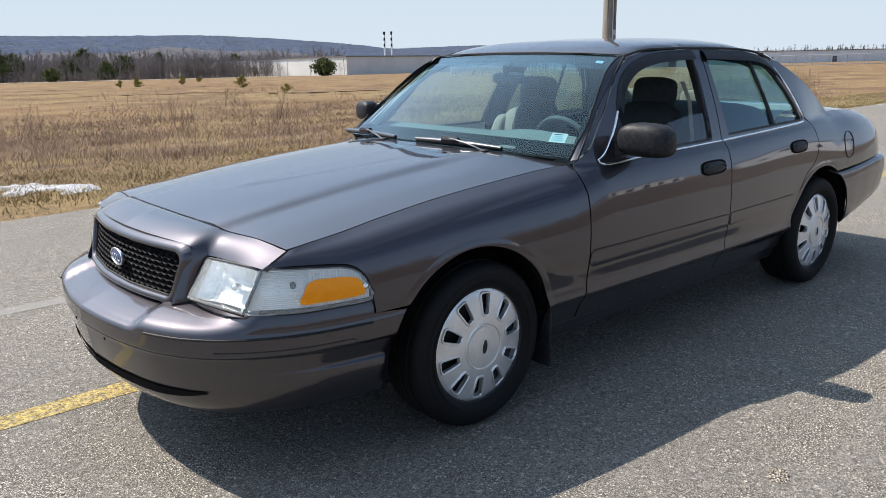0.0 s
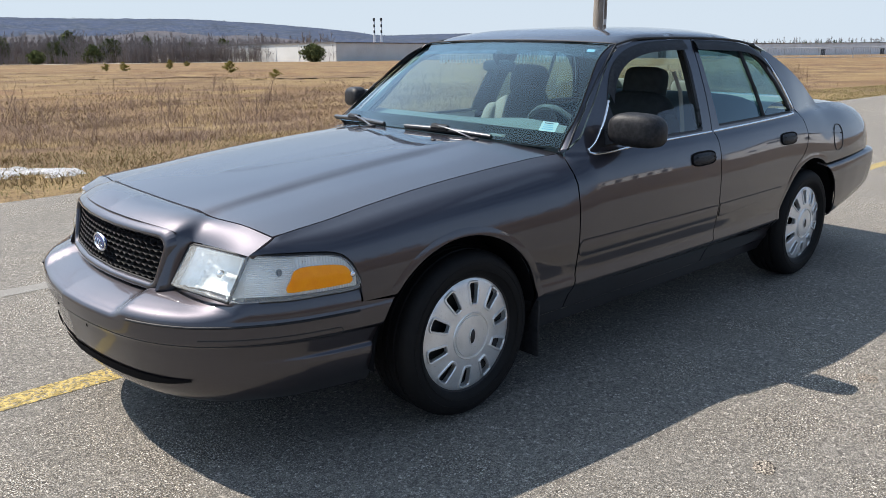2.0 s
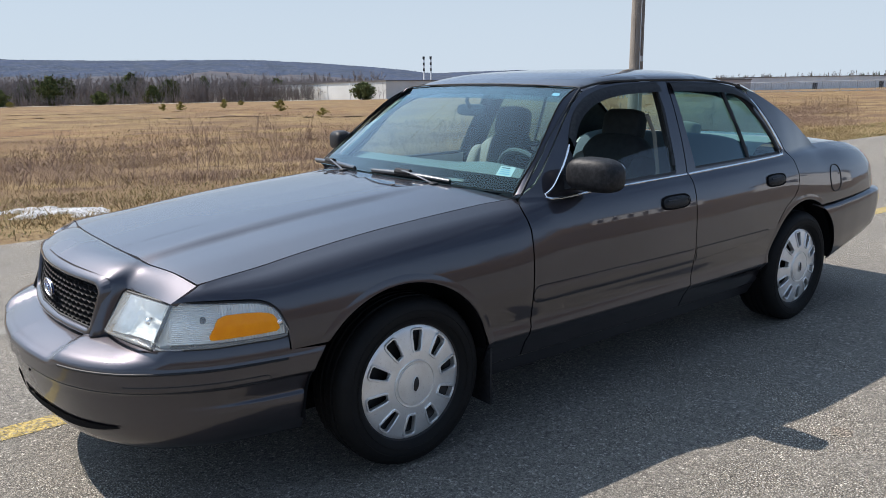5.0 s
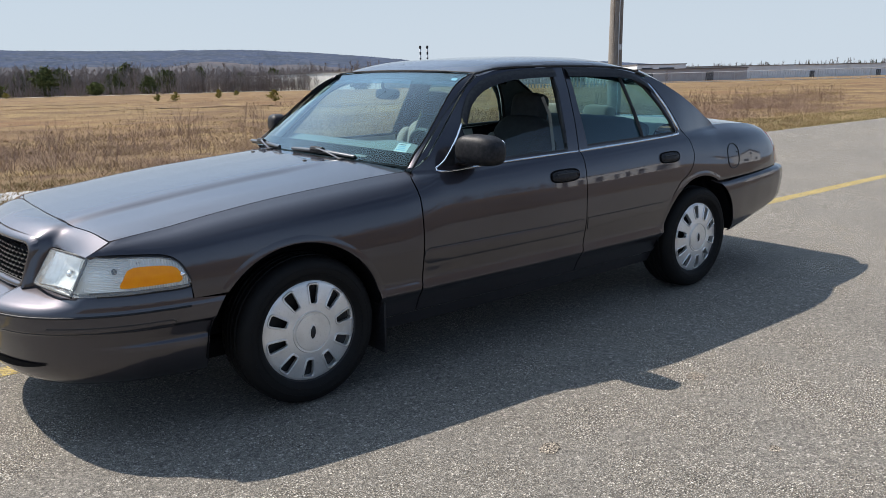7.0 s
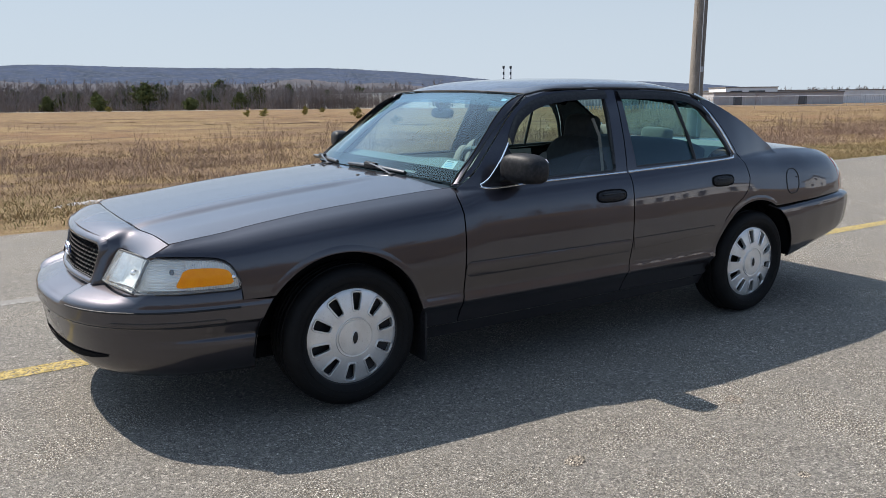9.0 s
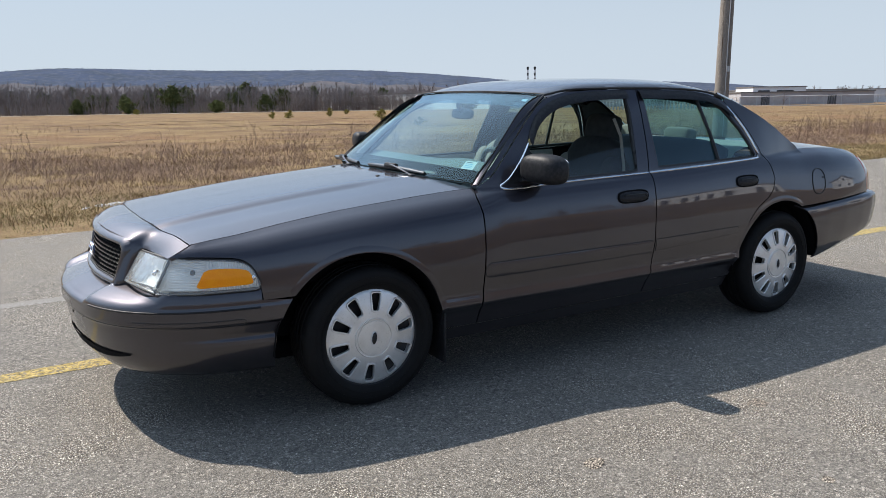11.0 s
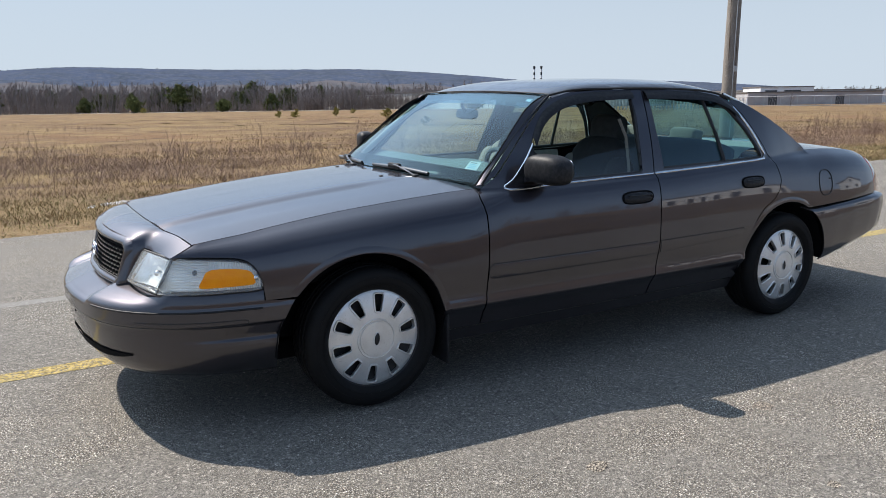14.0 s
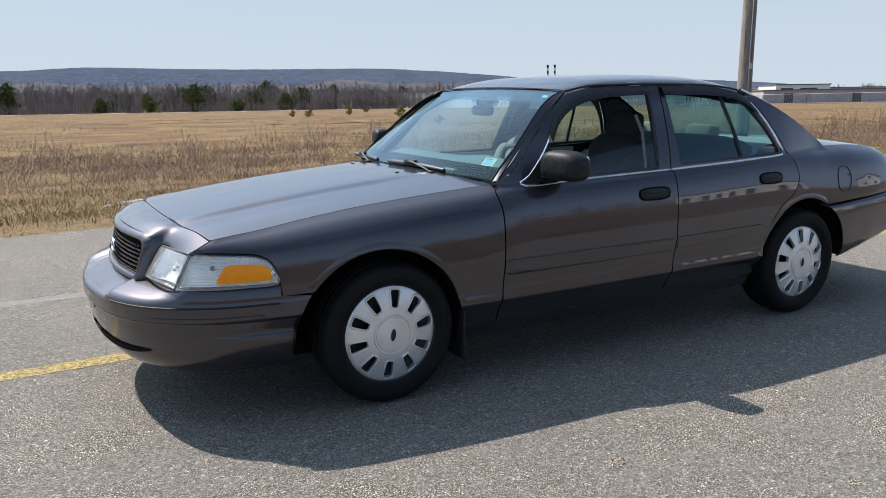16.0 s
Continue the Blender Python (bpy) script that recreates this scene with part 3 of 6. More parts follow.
    # sill, fuel door, mouldings, chrome, handles, visors
    sill = [[Vector((x, s * (HALF(x) - UNDER(z) - 0.004), z)) for z in (0.302, 0.28, 0.255, 0.235)] + [Vector((x, s * (HALF(x) - 0.19), 0.225))] for x in np.linspace(0.39, 2.49, 12)]
    part("sill", loft(sill), PAINT, car)
    for x0, x1 in ((0.60, 1.735), (1.765, 2.47)):
        low = 0.557 if x0 < 1 else 0.566
        outline = dense([(x0 + 0.03, 0.553), (x1, low), (x1, 0.625), (x0 + 0.03, 0.627), (x0 + 0.008, 0.612), (x0 + 0.001, 0.59), (x0 + 0.008, 0.566)] if x0 < 1 else
                        [(x0, 0.562), (x1 - 0.02, 0.592), (x1, 0.60), (x1 + 0.01, 0.615), (x1, 0.632), (x0, 0.628)], 0.03)

        def strip(x, v, s=s):
            w, z = side(x, v)
            t = max(0.0, min(1.0, (v - 0.552) / 0.075))
            return x, s * (w + 0.0015 + 0.0022 * math.sin(math.pi * t) ** 0.6), z
        band = skin("side_moulding", lifted(outline), strip, PAINT, car, away, rim=0.01, step=0.02)
        tube("moulding_seam", [flank(x, z, s, 0.001) for x, z in outline], 0.0022, SEAL, band, closed=True)
    tube("belt_trim", [flank(x, z, s, 0.002) for x, z in smooth([(0.972, 1.192), (0.90, 1.112), (0.80, 1.022), (0.748, 0.998), (0.742, 0.986), (0.76, 0.980), (0.85, 0.979), (1.13, 0.990), (1.757, 1.0)], 0.02, False)], 0.0055, CHROME, car, "chrome window trim", flat=1.0)
    tube("belt_trim", [flank(x, z, s, 0.002) for x, z in smooth([(1.768, 1.0), (2.2, 1.012), (2.66, 1.028), (2.735, 1.036), (2.748, 1.06), (2.715, 1.135), (2.66, 1.24), (2.575, 1.352)], 0.03, False)], 0.0080, CHROME, car, "chrome window trim")
    for x0, x1, z in ((1.477, 1.694, 0.885), (2.455, 2.647, 0.905)):
        cx, h = (x0 + x1) / 2, (x1 - x0) / 2
        ring = [(cx + h * math.copysign(abs(math.cos(a)) ** 0.6, math.cos(a)), z + 0.031 * math.copysign(abs(math.sin(a)) ** 0.6, math.sin(a))) for a in np.linspace(0, 2 * math.pi, 40, endpoint=False)]

        def plate(x, v, s=s, cx=cx, h=h, z=z):
            w, zz = side(x, v)
            r = min(1.0, math.hypot((x - cx) / h, (zz - z) / 0.031))
            return x, s * (w + 0.004 + 0.014 * math.sqrt(max(0.0, 1 - r ** 2.2))), zz
        handle = skin("door_handle", lifted(ring), plate, PLASTIC, car, away, rim=0.012, step=0.012)
        tube("handle_seal", [flank(x, zz, s, 0.003) for x, zz in ring], 0.0055, DARK, handle, closed=True)
        tube("handle_gap", [flank(x, z + 0.011, s, 0.015) for x in np.linspace(x0 + 0.03, x1 - 0.03, 10)], 0.004, SEAL, handle)
        if x0 < 2:
            part("door_lock", pillow((0.011, 0.006, 0.011), flank(x1 - 0.02, z + 0.006, s, 0.012), 2, 12, 8), PLASTIC, handle)
    # smoked rain visors over the windows
    for path in (((0.985, 1.215), (1.04, 1.292), (1.11, 1.35), (1.22, 1.40), (1.37, 1.43), (1.53, 1.442), (1.76, 1.447)), ((1.86, 1.447), (2.3, 1.432), (2.46, 1.405), (2.56, 1.352), (2.60, 1.31))):
        line = smooth(path, 0.04, False)
        rows = [[flank(x, z + 0.012, s, 0.003), flank(x, z, s, 0.014), flank(x, z - 0.018, s, 0.019), flank(x, z - 0.036, s, 0.020), flank(x, z - 0.036, s, 0.016), flank(x, z, s, 0.009)] for x, z in line]
        part("rain_visor", loft(rows, closed=True, caps=True), PLASTIC, car, "dark smoked plastic rain visor")
    fc = [(3.29 + 0.07 * math.copysign(abs(math.cos(a)) ** 0.8, math.cos(a)), 0.852 + 0.082 * math.copysign(abs(math.sin(a)) ** 0.8, math.sin(a))) for a in np.linspace(0, 2 * math.pi, 36, endpoint=False)]
    if s < 0:
        tube("fuel_door_gap", [flank(x, z, s, 0.0) for x, z in fc], 0.0038, SEAL, car, closed=True)
    # tail lamp
    lamp = lifted(dense([(3.932, 0.742), (4.02, 0.75), (4.0, 0.95), (3.92, 0.975), (3.929, 0.84)], 0.03))
    skin("tail_lamp", lamp, sp, RED, car, away, rim=0.03, label="red tail lamp lens")


for s in (-1, 1):
    body_side(s)

# hood, front header, deck lid and roof
hood_front = [(-0.858, 0.0), (-0.857, 0.15), (-0.852, 0.3), (-0.838, 0.43), (-0.828, 0.46), (-0.80, 0.62), (-0.776, 0.78)]
hood_rear = [(0.604, 0.803), (0.598, 0.745), (0.578, 0.68), (0.508, 0.5), (0.462, 0.3), (0.447, 0.15), (0.442, 0.0)]
edge = [(-0.776 + i * 0.04, TOPW(-0.776 + i * 0.04) - 0.005) for i in range(1, 35)]
half = dense(hood_front, 0.03, False) + edge + dense(hood_rear, 0.03, False)
skin("hood", [Vector(q) for q in half] + [Vector((x, -y)) for x, y in half[::-1][1:-1]], hood_at, PAINT, car, up, step=0.017, rim=0.014, label="dark grey hood with two soft creases")
deck = [(3.24, 0.74), (3.30, 0.735)] + [(3.35 + i * 0.05, TOPW(3.35 + i * 0.05) - 0.005) for i in range(15)] + [(4.12, 0.60), (4.135, 0.4), (4.14, 0.0)]
deck = [(3.20, 0.0), (3.20, 0.4), *deck]
skin("boot_lid", dense(deck + [(x, -y) for x, y in deck[::-1][1:-1]], 0.04), deck_at, PAINT, car, up, step=0.05)
roof_half = [(1.125, 0.0), (1.13, 0.3), (1.15, 0.48), (1.185, 0.60), (1.20, 0.655), (1.35, 0.66), (1.7, 0.66), (2.1, 0.66), (2.40, 0.66), (2.60, 0.655), (2.67, 0.58), (2.69, 0.4), (2.70, 0.0)]
skin("roof", dense(roof_half + [(x, -y) for x, y in roof_half[::-1][1:-1]], 0.04), roof_at, PAINT, car, up, step=0.04, rim=0.03, e=0.02)


# windscreen and rear window: ruled between two bows
def bow(a, b, half, drop=0.0):
    """A bow from its middle a = (x, z) to its ends b = (x, z) at +-half."""
    def at(u):
        k = abs(u) ** 2.2
        return Vector((a[0] + (b[0] - a[0]) * k, half * u, a[1] + (b[1] - a[1]) * k))
    return at


def pane_between(low, high, bulge, lift):
    def spot(u, t):
        p = low(u).lerp(high(u), t)
        return p + Vector(lift) * bulge * 4 * t * (1 - t)
    return spot


FOOT, HEAD = bow((0.47, 1.035), (0.618, 1.010), 0.850), bow((1.135, 1.455), (1.166, 1.438), 0.672)
screen = pane_between(FOOT, HEAD, 0.018, (-0.53, 0, 0.85))
rect = dense([(-1, 0), (1, 0), (1, 1), (-1, 1)], 0.08)
glassy = skin("windscreen", rect, screen, SCREEN, car, ahead, step=0.09, rim=0.0, label="curved laminated windscreen")
tube("windscreen_seal", [Vector(screen(u, t)) + Vector((-0.004, 0, 0.004)) for u, t in dense([(-1, 0.0), (-1, 1), (1, 1), (1, 0.0)], 0.06, False)], 0.0034, SEAL, car)


def inner_screen(u, t):
    return Vector(screen(u, t)) + Vector((0.0022, 0, -0.0034))


for strip_ends in ((-1, 1, 0.0, 0.12), (-1, 1, 0.965, 1.0), (-1, -0.945, 0.05, 0.97), (0.975, 1, 0.05, 0.97)):
    u0, u1, t0, t1 = strip_ends
    part("black_border", loft([[inner_screen(u, t) for u in np.linspace(u0, u1, 16)] for t in np.linspace(t0, t1, 10)]), DARK, glassy, "black glass border")
part("shade_band", loft([[inner_screen(u, t) for u in np.linspace(-0.95, 0.95, 24)] for t in np.linspace(0.885, 0.965, 4)]), SHADE, glassy, "blue tinted shade band")
part("shade_band", loft([[inner_screen(u, t) for u in np.linspace(-0.95, 0.95, 24)] for t in np.linspace(0.83, 0.885, 4)]), HALFSHADE, glassy, "pale lower edge of the shade band")
BFOOT, BHEAD = bow((3.19, 1.10), (3.10, 1.115), 0.66), bow((2.69, 1.462), (2.60, 1.425), 0.59)
skin("rear_window", rect, pane_between(BFOOT, BHEAD, 0.02, (0.5, 0, 0.85)), TINTED, car, lambda p: Vector((1, 0, 0.5)), step=0.12, rim=0.005, label="sloping tinted rear window")
for s in (-1, 1):
    rows = []
    for t in np.linspace(0, 1, 10):
        x, z = 3.235 + (2.53 - 3.235) * t, 0
        z = curve((0, 1.085), (0.12, 1.125), (0.27, 1.19), (0.48, 1.272), (0.7, 1.345), (0.88, 1.398), (1.0, 1.428))(t)
        a = flank(x, z, s)
        g = Vector(pane_between(BFOOT, BHEAD, 0.02, (0.5, 0, 0.85))(s, min(1, max(0, t))))
        rows.append([a, a.lerp(g, 0.35) + Vector((0.012, 0, 0.012)), a.lerp(g, 0.7) + Vector((0.008, 0, 0.01)), g])
    part("rear_pillar_return", loft(rows), PAINT, car)
    rows = []
    for t in np.linspace(0, 1, 12):
        g = Vector(screen(s, t))
        zz = curve((0.60, 0.998), (0.64, 1.05), (0.725, 1.13), (0.825, 1.22), (0.925, 1.31), (1.005, 1.373), (1.075, 1.41), (1.16, 1.437))(0.60 + 0.54 * t)
        a = flank(0.60 + 0.53 * t + (0.017 if s > 0 else 0.0), zz, s, -0.001)
        rows.append([a, a.lerp(g, 0.5) + Vector((-0.004, 0, 0.004)), g])
    part("front_pillar_return", loft(rows), PAINT, car)
    tube("pillar_moulding", [r[0].lerp(r[1], 0.2) + Vector((-0.002, 0, 0.002)) for r in rows], 0.0035 if s < 0 else 0.002, DARK, car, flat=0.8)
    tube("drip_rail", smooth([rows[-1][0] + Vector((-0.01, 0, 0.0)), *[flank(x, z, s, 0.003) for x, z in ((1.2, 1.443), (1.32, 1.462), (1.5, 1.469), (1.85, 1.470), (2.15, 1.464), (2.35, 1.452), (2.48, 1.432), (2.57, 1.402))]], 0.05, False), 0.0065, SEAL, car)

# dark inner shell behind the gaps, floor and arches
rows = []
for x in np.linspace(-0.70, 3.95, 60):
    hole = any((x - c) ** 2 < 0.43 ** 2 for c in (FRONT_ARCH[0], REAR_ARCH[0]))
    rows.append([(x, s * (side(x, v)[0] - 0.03), side(x, v)[1] - 0.01) for s, v in ((-1, 0.98), (-1, 0.86), (-1, 0.79 if hole else 0.6), (-1, 0.78 if hole else 0.5 if x > 3.3 else 0.33))])
for s in (-1, 1):
    part("inner_shell", loft([[Vector((p[0], s * abs(p[1]), p[2])) for p in r] for r in rows]), DARK, car)
part("underbody", block(-0.6, 3.25, -0.60, 0.60, 0.21, 0.30, 0.02), DARK, car)
# tray, inner quarters, spare well and boot: plain blocks added against light leaks
part("undertray_blocker", block(-0.98, -0.45, -0.46, 0.46, 0.27, 0.29), DARK, car)
for s in (-1, 1):
    part("quarter_blocker", block(3.325, 3.345, min(s * 0.55, s * 0.905), max(s * 0.55, s * 0.905), 0.36, 0.88), DARK, car)
part("spare_well_blocker", block(3.16, 3.60, -0.62, 0.62, 0.37, 0.60, 0.03), DARK, car)
part("boot_blocker", block(3.14, 3.92, -0.78, 0.78, 0.56, 0.93, 0.03), DARK, car)
for c, zc, r in (FRONT_ARCH, REAR_ARCH):
    for s in (-1, 1):
        rows = [[Vector((x, s * y, z)) for x, z in arc(c, zc, r + 0.006, 181, -1, 26)] for y in (0.905, 0.62)]
        part("wheel_arch_liner", loft(rows), DARK, car)
        part("wheel_arch_wall", block(c - r, c + r, min(s * 0.6, s * 0.62), max(s * 0.6, s * 0.62), 0.33, 0.8), DARK, car)
part("firewall", block(0.44, 0.46, -0.74, 0.74, 0.25, 0.93), DARK, car)
part("engine_bay_lid", block(-0.78, 0.42, -0.72, 0.72, 0.60, 0.80), DARK, car)
rows = [[Vector((x, y, hood_at(min(x, 0.6), y)[2] - 0.022)) for x in (curve((0, 0.40), (0.5, 0.47), (0.78, 0.60))(abs(y)) - 0.02, )] + [FOOT(max(-1, min(1, y / 0.8))) + Vector((0.02, 0, -0.012))] for y in np.linspace(-0.70, 0.70, 24)]
part("cowl_grille", loft(rows), PLASTIC, car, "black plastic cowl panel")

# ---- front end ----
BUMP = curve((0.0, -1.218), (0.157, -1.208), (0.3, -1.188), (0.435, -1.158), (0.55, -1.112), (0.66, -1.04), (0.75, -0.945), (0.815, -0.84), (0.86, -0.73), (0.885, -0.62))


def paced(pts):
    """Points of a plan line, their distances along it, and the ways inwards."""
    lens = [0.0]
    for a, b in zip(pts, pts[1:]):
        lens.append(lens[-1] + math.dist(a, b))
    ways = []
    for i in range(len(pts)):
        a, b = pts[max(i - 1, 0)], pts[min(i + 1, len(pts) - 1)]
        ways.append(Vector((b[1] - a[1], -(b[0] - a[0]))).normalized())
    return pts, [d / lens[-1] for d in lens], ways


def on_plan(line, t):
    pts, lens, ways = line
    i = 1
    while i < len(pts) - 1 and lens[i] < t:
        i += 1
    k = (t - lens[i - 1]) / (lens[i] - lens[i - 1])
    return pts[i - 1][0] + (pts[i][0] - pts[i - 1][0]) * k, pts[i - 1][1] + (pts[i][1] - pts[i - 1][1]) * k, ways[i - 1].lerp(ways[i], k).normalized()


def plan_time(line, x):
    """How far along a plan line its x is first reached."""
    pts, lens, _ = line
    for i in range(1, len(pts)):
        if (pts[i - 1][0] - x) * (pts[i][0] - x) <= 0:
            return lens[i - 1] + (lens[i] - lens[i - 1]) * (x - pts[i - 1][0]) / (pts[i][0] - pts[i - 1][0])
    return 1.0


NOSE = paced([(BUMP(w), w) for w in np.linspace(0, 0.885, 40).tolist()] + [(-0.52, 0.902), (-0.46, 0.91), (-0.40, 0.915), (-0.34, 0.918)])


def bump_plan(t):
    return on_plan(NOSE, t)


DEPTH = curve((0.0, 0.16), (0.06, 0.10), (0.12, 0.055), (0.18, 0.018), (0.22, 0.004), (0.27, 0.0), (0.38, 0.0), (0.43, 0.0005), (0.442, 0.003), (0.452, 0.011), (0.47, 0.014), (0.55, 0.019), (0.72, 0.035), (0.82, 0.055), (0.92, 0.10), (1.0, 0.17))
BUMPZ = curve((0.0, 0.648), (0.06, 0.632), (0.12, 0.616), (0.18, 0.598), (0.22, 0.582), (0.27, 0.563), (0.38, 0.528), (0.43, 0.508), (0.442, 0.503), (0.452, 0.497), (0.47, 0.489), (0.55, 0.455), (0.72, 0.37), (0.82, 0.315), (0.92, 0.262), (1.0, 0.232))


def ease(v, a, b):
    t = max(0.0, min(1.0, (v - a) / (b - a)))
    return t * t * (3 - 2 * t)


def bumper_at(s):
    def spot(t, v):
        x, y, n = bump_plan(min(max(t, 0.0), 1.0))
        d, z = DEPTH(v), BUMPZ(v)
        if v < 0.22 and t > 0.45:
            k = min(1.0, (t - 0.45) / 0.17)
            d *= 1 - 0.90 * k * k * (3 - 2 * k)
        if t < 0.30:
            k = min(1.0, (0.30 - t) / 0.05)
            k = k * k * (3 - 2 * k)
            dip = max(0.0, min(1.0, (0.30 - v) / 0.12)) * k
            z -= 0.022 * dip * (1 if v > 0.02 else 1)
            d += 0.006 * dip
        if v > 0.6:
            z += max(0.0, t - 0.55) ** 1.5 * 0.05 * (v - 0.6) / 0.4
            d *= 1 - 1.1 * max(0.0, t - 0.6)
        if t > 0.5:
            k = min(1.0, (t - 0.5) / 0.40)
            d += 0.006 * k * k * (3 - 2 * k) * (ease(v, 0.46, 0.58) - ease(v, 0.60, 0.67) + 3.5 * ease(v, 0.69, 1.0))
        return x + n.x * d, s * (y + n.y * d), z
    return spot


for s in (-1, 1):
    sp = bumper_at(s)
    ends = []
    for v in np.linspace(0.0, 1.0, 40).tolist():
        z = sp(0.9, v)[2]
        ends.append((plan_time(NOSE, FRONT_ARCH[0] - math.sqrt(FRONT_ARCH[2] ** 2 - (z - FRONT_ARCH[1]) ** 2) if z < 0.594 else -0.518), v))
    face = dense([(0.0, 0.0), *ends, (0.0, 1.0)], 0.02)
    skin("front_bumper", face, sp, PAINT, car, lambda p, s=s: Vector((-1, s * abs(p.y), 0.3)), step=0.022, rim=0.0, e=0.006, label="painted plastic front bumper cover")
    tube("bumper_strip", [Vector(sp(t, 0.258)) + Vector((-0.001, s * 0.001, 0)) for t in np.linspace(0.315, plan_time(NOSE, -0.525), 40)], 0.0045, PLASTIC, car, "black rub strip line")
    tip = plan_time(NOSE, -0.60)
    tube("bumper_groove", [Vector(sp(t, 0.395)) for t in np.linspace(0.50, tip, 30)] + [Vector(sp(tip + 0.008, 0.412)), Vector(sp(tip + 0.008, 0.435))] + [Vector(sp(t, 0.449)) for t in np.linspace(tip, 0.0, 60)], 0.0023, SEAL, car)
    slot = [Vector(sp(t, 0.725)) for t in np.linspace(0, 0.47, 20)]
    low = [Vector(sp(t, 0.795 - 0.06 * (t / 0.47) ** 5)) for t in np.linspace(0, 0.47, 20)]
    part("lower_intake", loft([[p + Vector((-0.006, 0, 0)) for p in slot], [p + Vector((-0.006, 0, 0)) for p in low]]), DARK, car, "black lower air intake slot")
    part("plate_hole", pillow((0.003, 0.005, 0.007), Vector(sp(0.112, 0.50)), 2, 10, 6), DARK, car)

# header between hood and grille, in two halves
EDGES = ((0.0, (-0.864, 0.0), (-1.022, 0.0, 0.848)), (0.2, (-0.863, 0.15), (-1.015, 0.15, 0.847)), (0.4, (-0.858, 0.30), (-0.995, 0.30, 0.844)),
         (0.55, (-0.845, 0.43), (-0.969, 0.425, 0.839)), (0.60, (-0.840, 0.444), (-0.958, 0.464, 0.831)), (0.72, (-0.828, 0.50), (-0.919, 0.484, 0.799)),
         (0.85, (-0.806, 0.62), (-0.891, 0.60, 0.798)), (1.0, (-0.782, 0.788), (-0.868, 0.786, 0.799)))
ux = [curve(*[(t, (*u, hood_at(u[0] + 0.006, u[1])[2] - 0.001)[k]) for t, u, _ in EDGES]) for k in range(3)]
lx = [curve(*[(t, low[k]) for t, _, low in EDGES]) for k in range(3)]
for s in (-1, 1):
    bm, rows, columns = bmesh.new(), [], np.linspace(0, 1, 51).tolist()
    for v in np.linspace(0, 1, 12).tolist():
        row = []
        for t in columns:
            p = Vector([f(t) for f in ux]).lerp(Vector([f(t) for f in lx]), v)
            swell = 0.011 * max(0.0, math.sin(math.pi * v)) ** 0.8 * (1 - t ** 6)
            row.append(bm.verts.new((p.x - 0.4 * swell, s * p.y, p.z + swell)))
        rows.append(row)
    # between grille and lamp the panel runs on down to the bumper
    first, last = 30, 36
    fall = [rows[-1][first:last + 1]]
    for w in np.linspace(0.1, 1, 10).tolist():
        a = Vector((-0.958, 0.464, 0.831)).lerp(Vector((-1.043, 0.440, 0.640)), w)
        b = Vector((-0.919, 0.484, 0.799)).lerp(Vector((-0.994, 0.474, 0.650)), w)
        fall.append([bm.verts.new((q.x, s * q.y, q.z)) for q in (a.lerp(b, k / 6) + Vector((-0.004, 0.006, 0)) * math.sin(math.pi * k / 6) for k in range(7))])
    for grid in (rows, fall):
        for p, q in zip(grid, grid[1:]):
            for i in range(len(p) - 1):
                bm.faces.new((p[i], p[i + 1], q[i + 1], q[i]))
    for _ in range(9):
        bmesh.ops.smooth_vert(bm, verts=[v for v in bm.verts if not v.is_boundary], factor=0.5, use_axis_x=True, use_axis_y=True, use_axis_z=True)
    rim = [e for e in bm.edges if e.is_boundary]
    lip = bmesh.ops.extrude_edge_only(bm, edges=rim)
    for v in (g for g in lip["geom"] if isinstance(g, bmesh.types.BMVert)):
        v.co += Vector((0.016, 0, -0.012))
    part("header_panel", bm, PAINT, car, "painted front panel round grille and lamp", sharp=55)


# grille: a rounded painted frame round a black honeycomb
def grille_at(y, z):
    return Vector((-1.062 + 0.30 * y * y + 0.20 * (z - 0.66), y, z))


def rounded(hw_low, hw_top, z0, z1, r):
    pts = []
    for cx, cz, a0 in ((hw_top - r, z1 - r, 0), (-(hw_top - r), z1 - r, 90), (-(hw_low - r), z0 + r, 180), (hw_low - r, z0 + r, 270)):
        pts += [Vector((cx + r * math.cos(radians(a0 + k * 15)), cz + r * math.sin(radians(a0 + k * 15)))) for k in range(7)]
    return [a.lerp(b, k / 6) for a, b in zip(pts, pts[1:] + pts[:1]) for k in range(6)]


inner, outer = rounded(0.408, 0.434, 0.654, 0.808, 0.034), rounded(0.444, 0.470, 0.620, 0.846, 0.055)
grille = tagged(new("grille"), "black honeycomb grille in a painted frame")
grille.parent = car
SECTION = ((0.0, 0.035), (0.0, -0.004), (0.05, -0.012), (0.18, -0.019), (0.4, -0.021), (0.62, -0.018), (0.82, -0.009), (0.95, 0.003), (1.0, 0.012), (1.0, 0.06))
rows = []
for f, d in SECTION:
    rows.append([grille_at(*a.lerp(b, f)) + Vector((d + 0.35 * max(0.0, a.lerp(b, f).y - 0.815), 0, 0)) for a, b in zip(inner, outer)])
part("grille_frame", loft(rows, closed=True), PAINT, grille, "dark satin painted grille frame", sharp=80)
tube("grille_bead", [grille_at(*q) + Vector((-0.004, 0, 0)) for q in inner[::2]], 0.005, PLASTIC, grille, closed=True)
bm = bmesh.new()
pitch, tall, bar = 0.038, 0.0125, 0.075
SIX = ((0, 1), (0.5, 0.5), (0.5, -0.5), (0, -1), (-0.5, -0.5), (-0.5, 0.5))
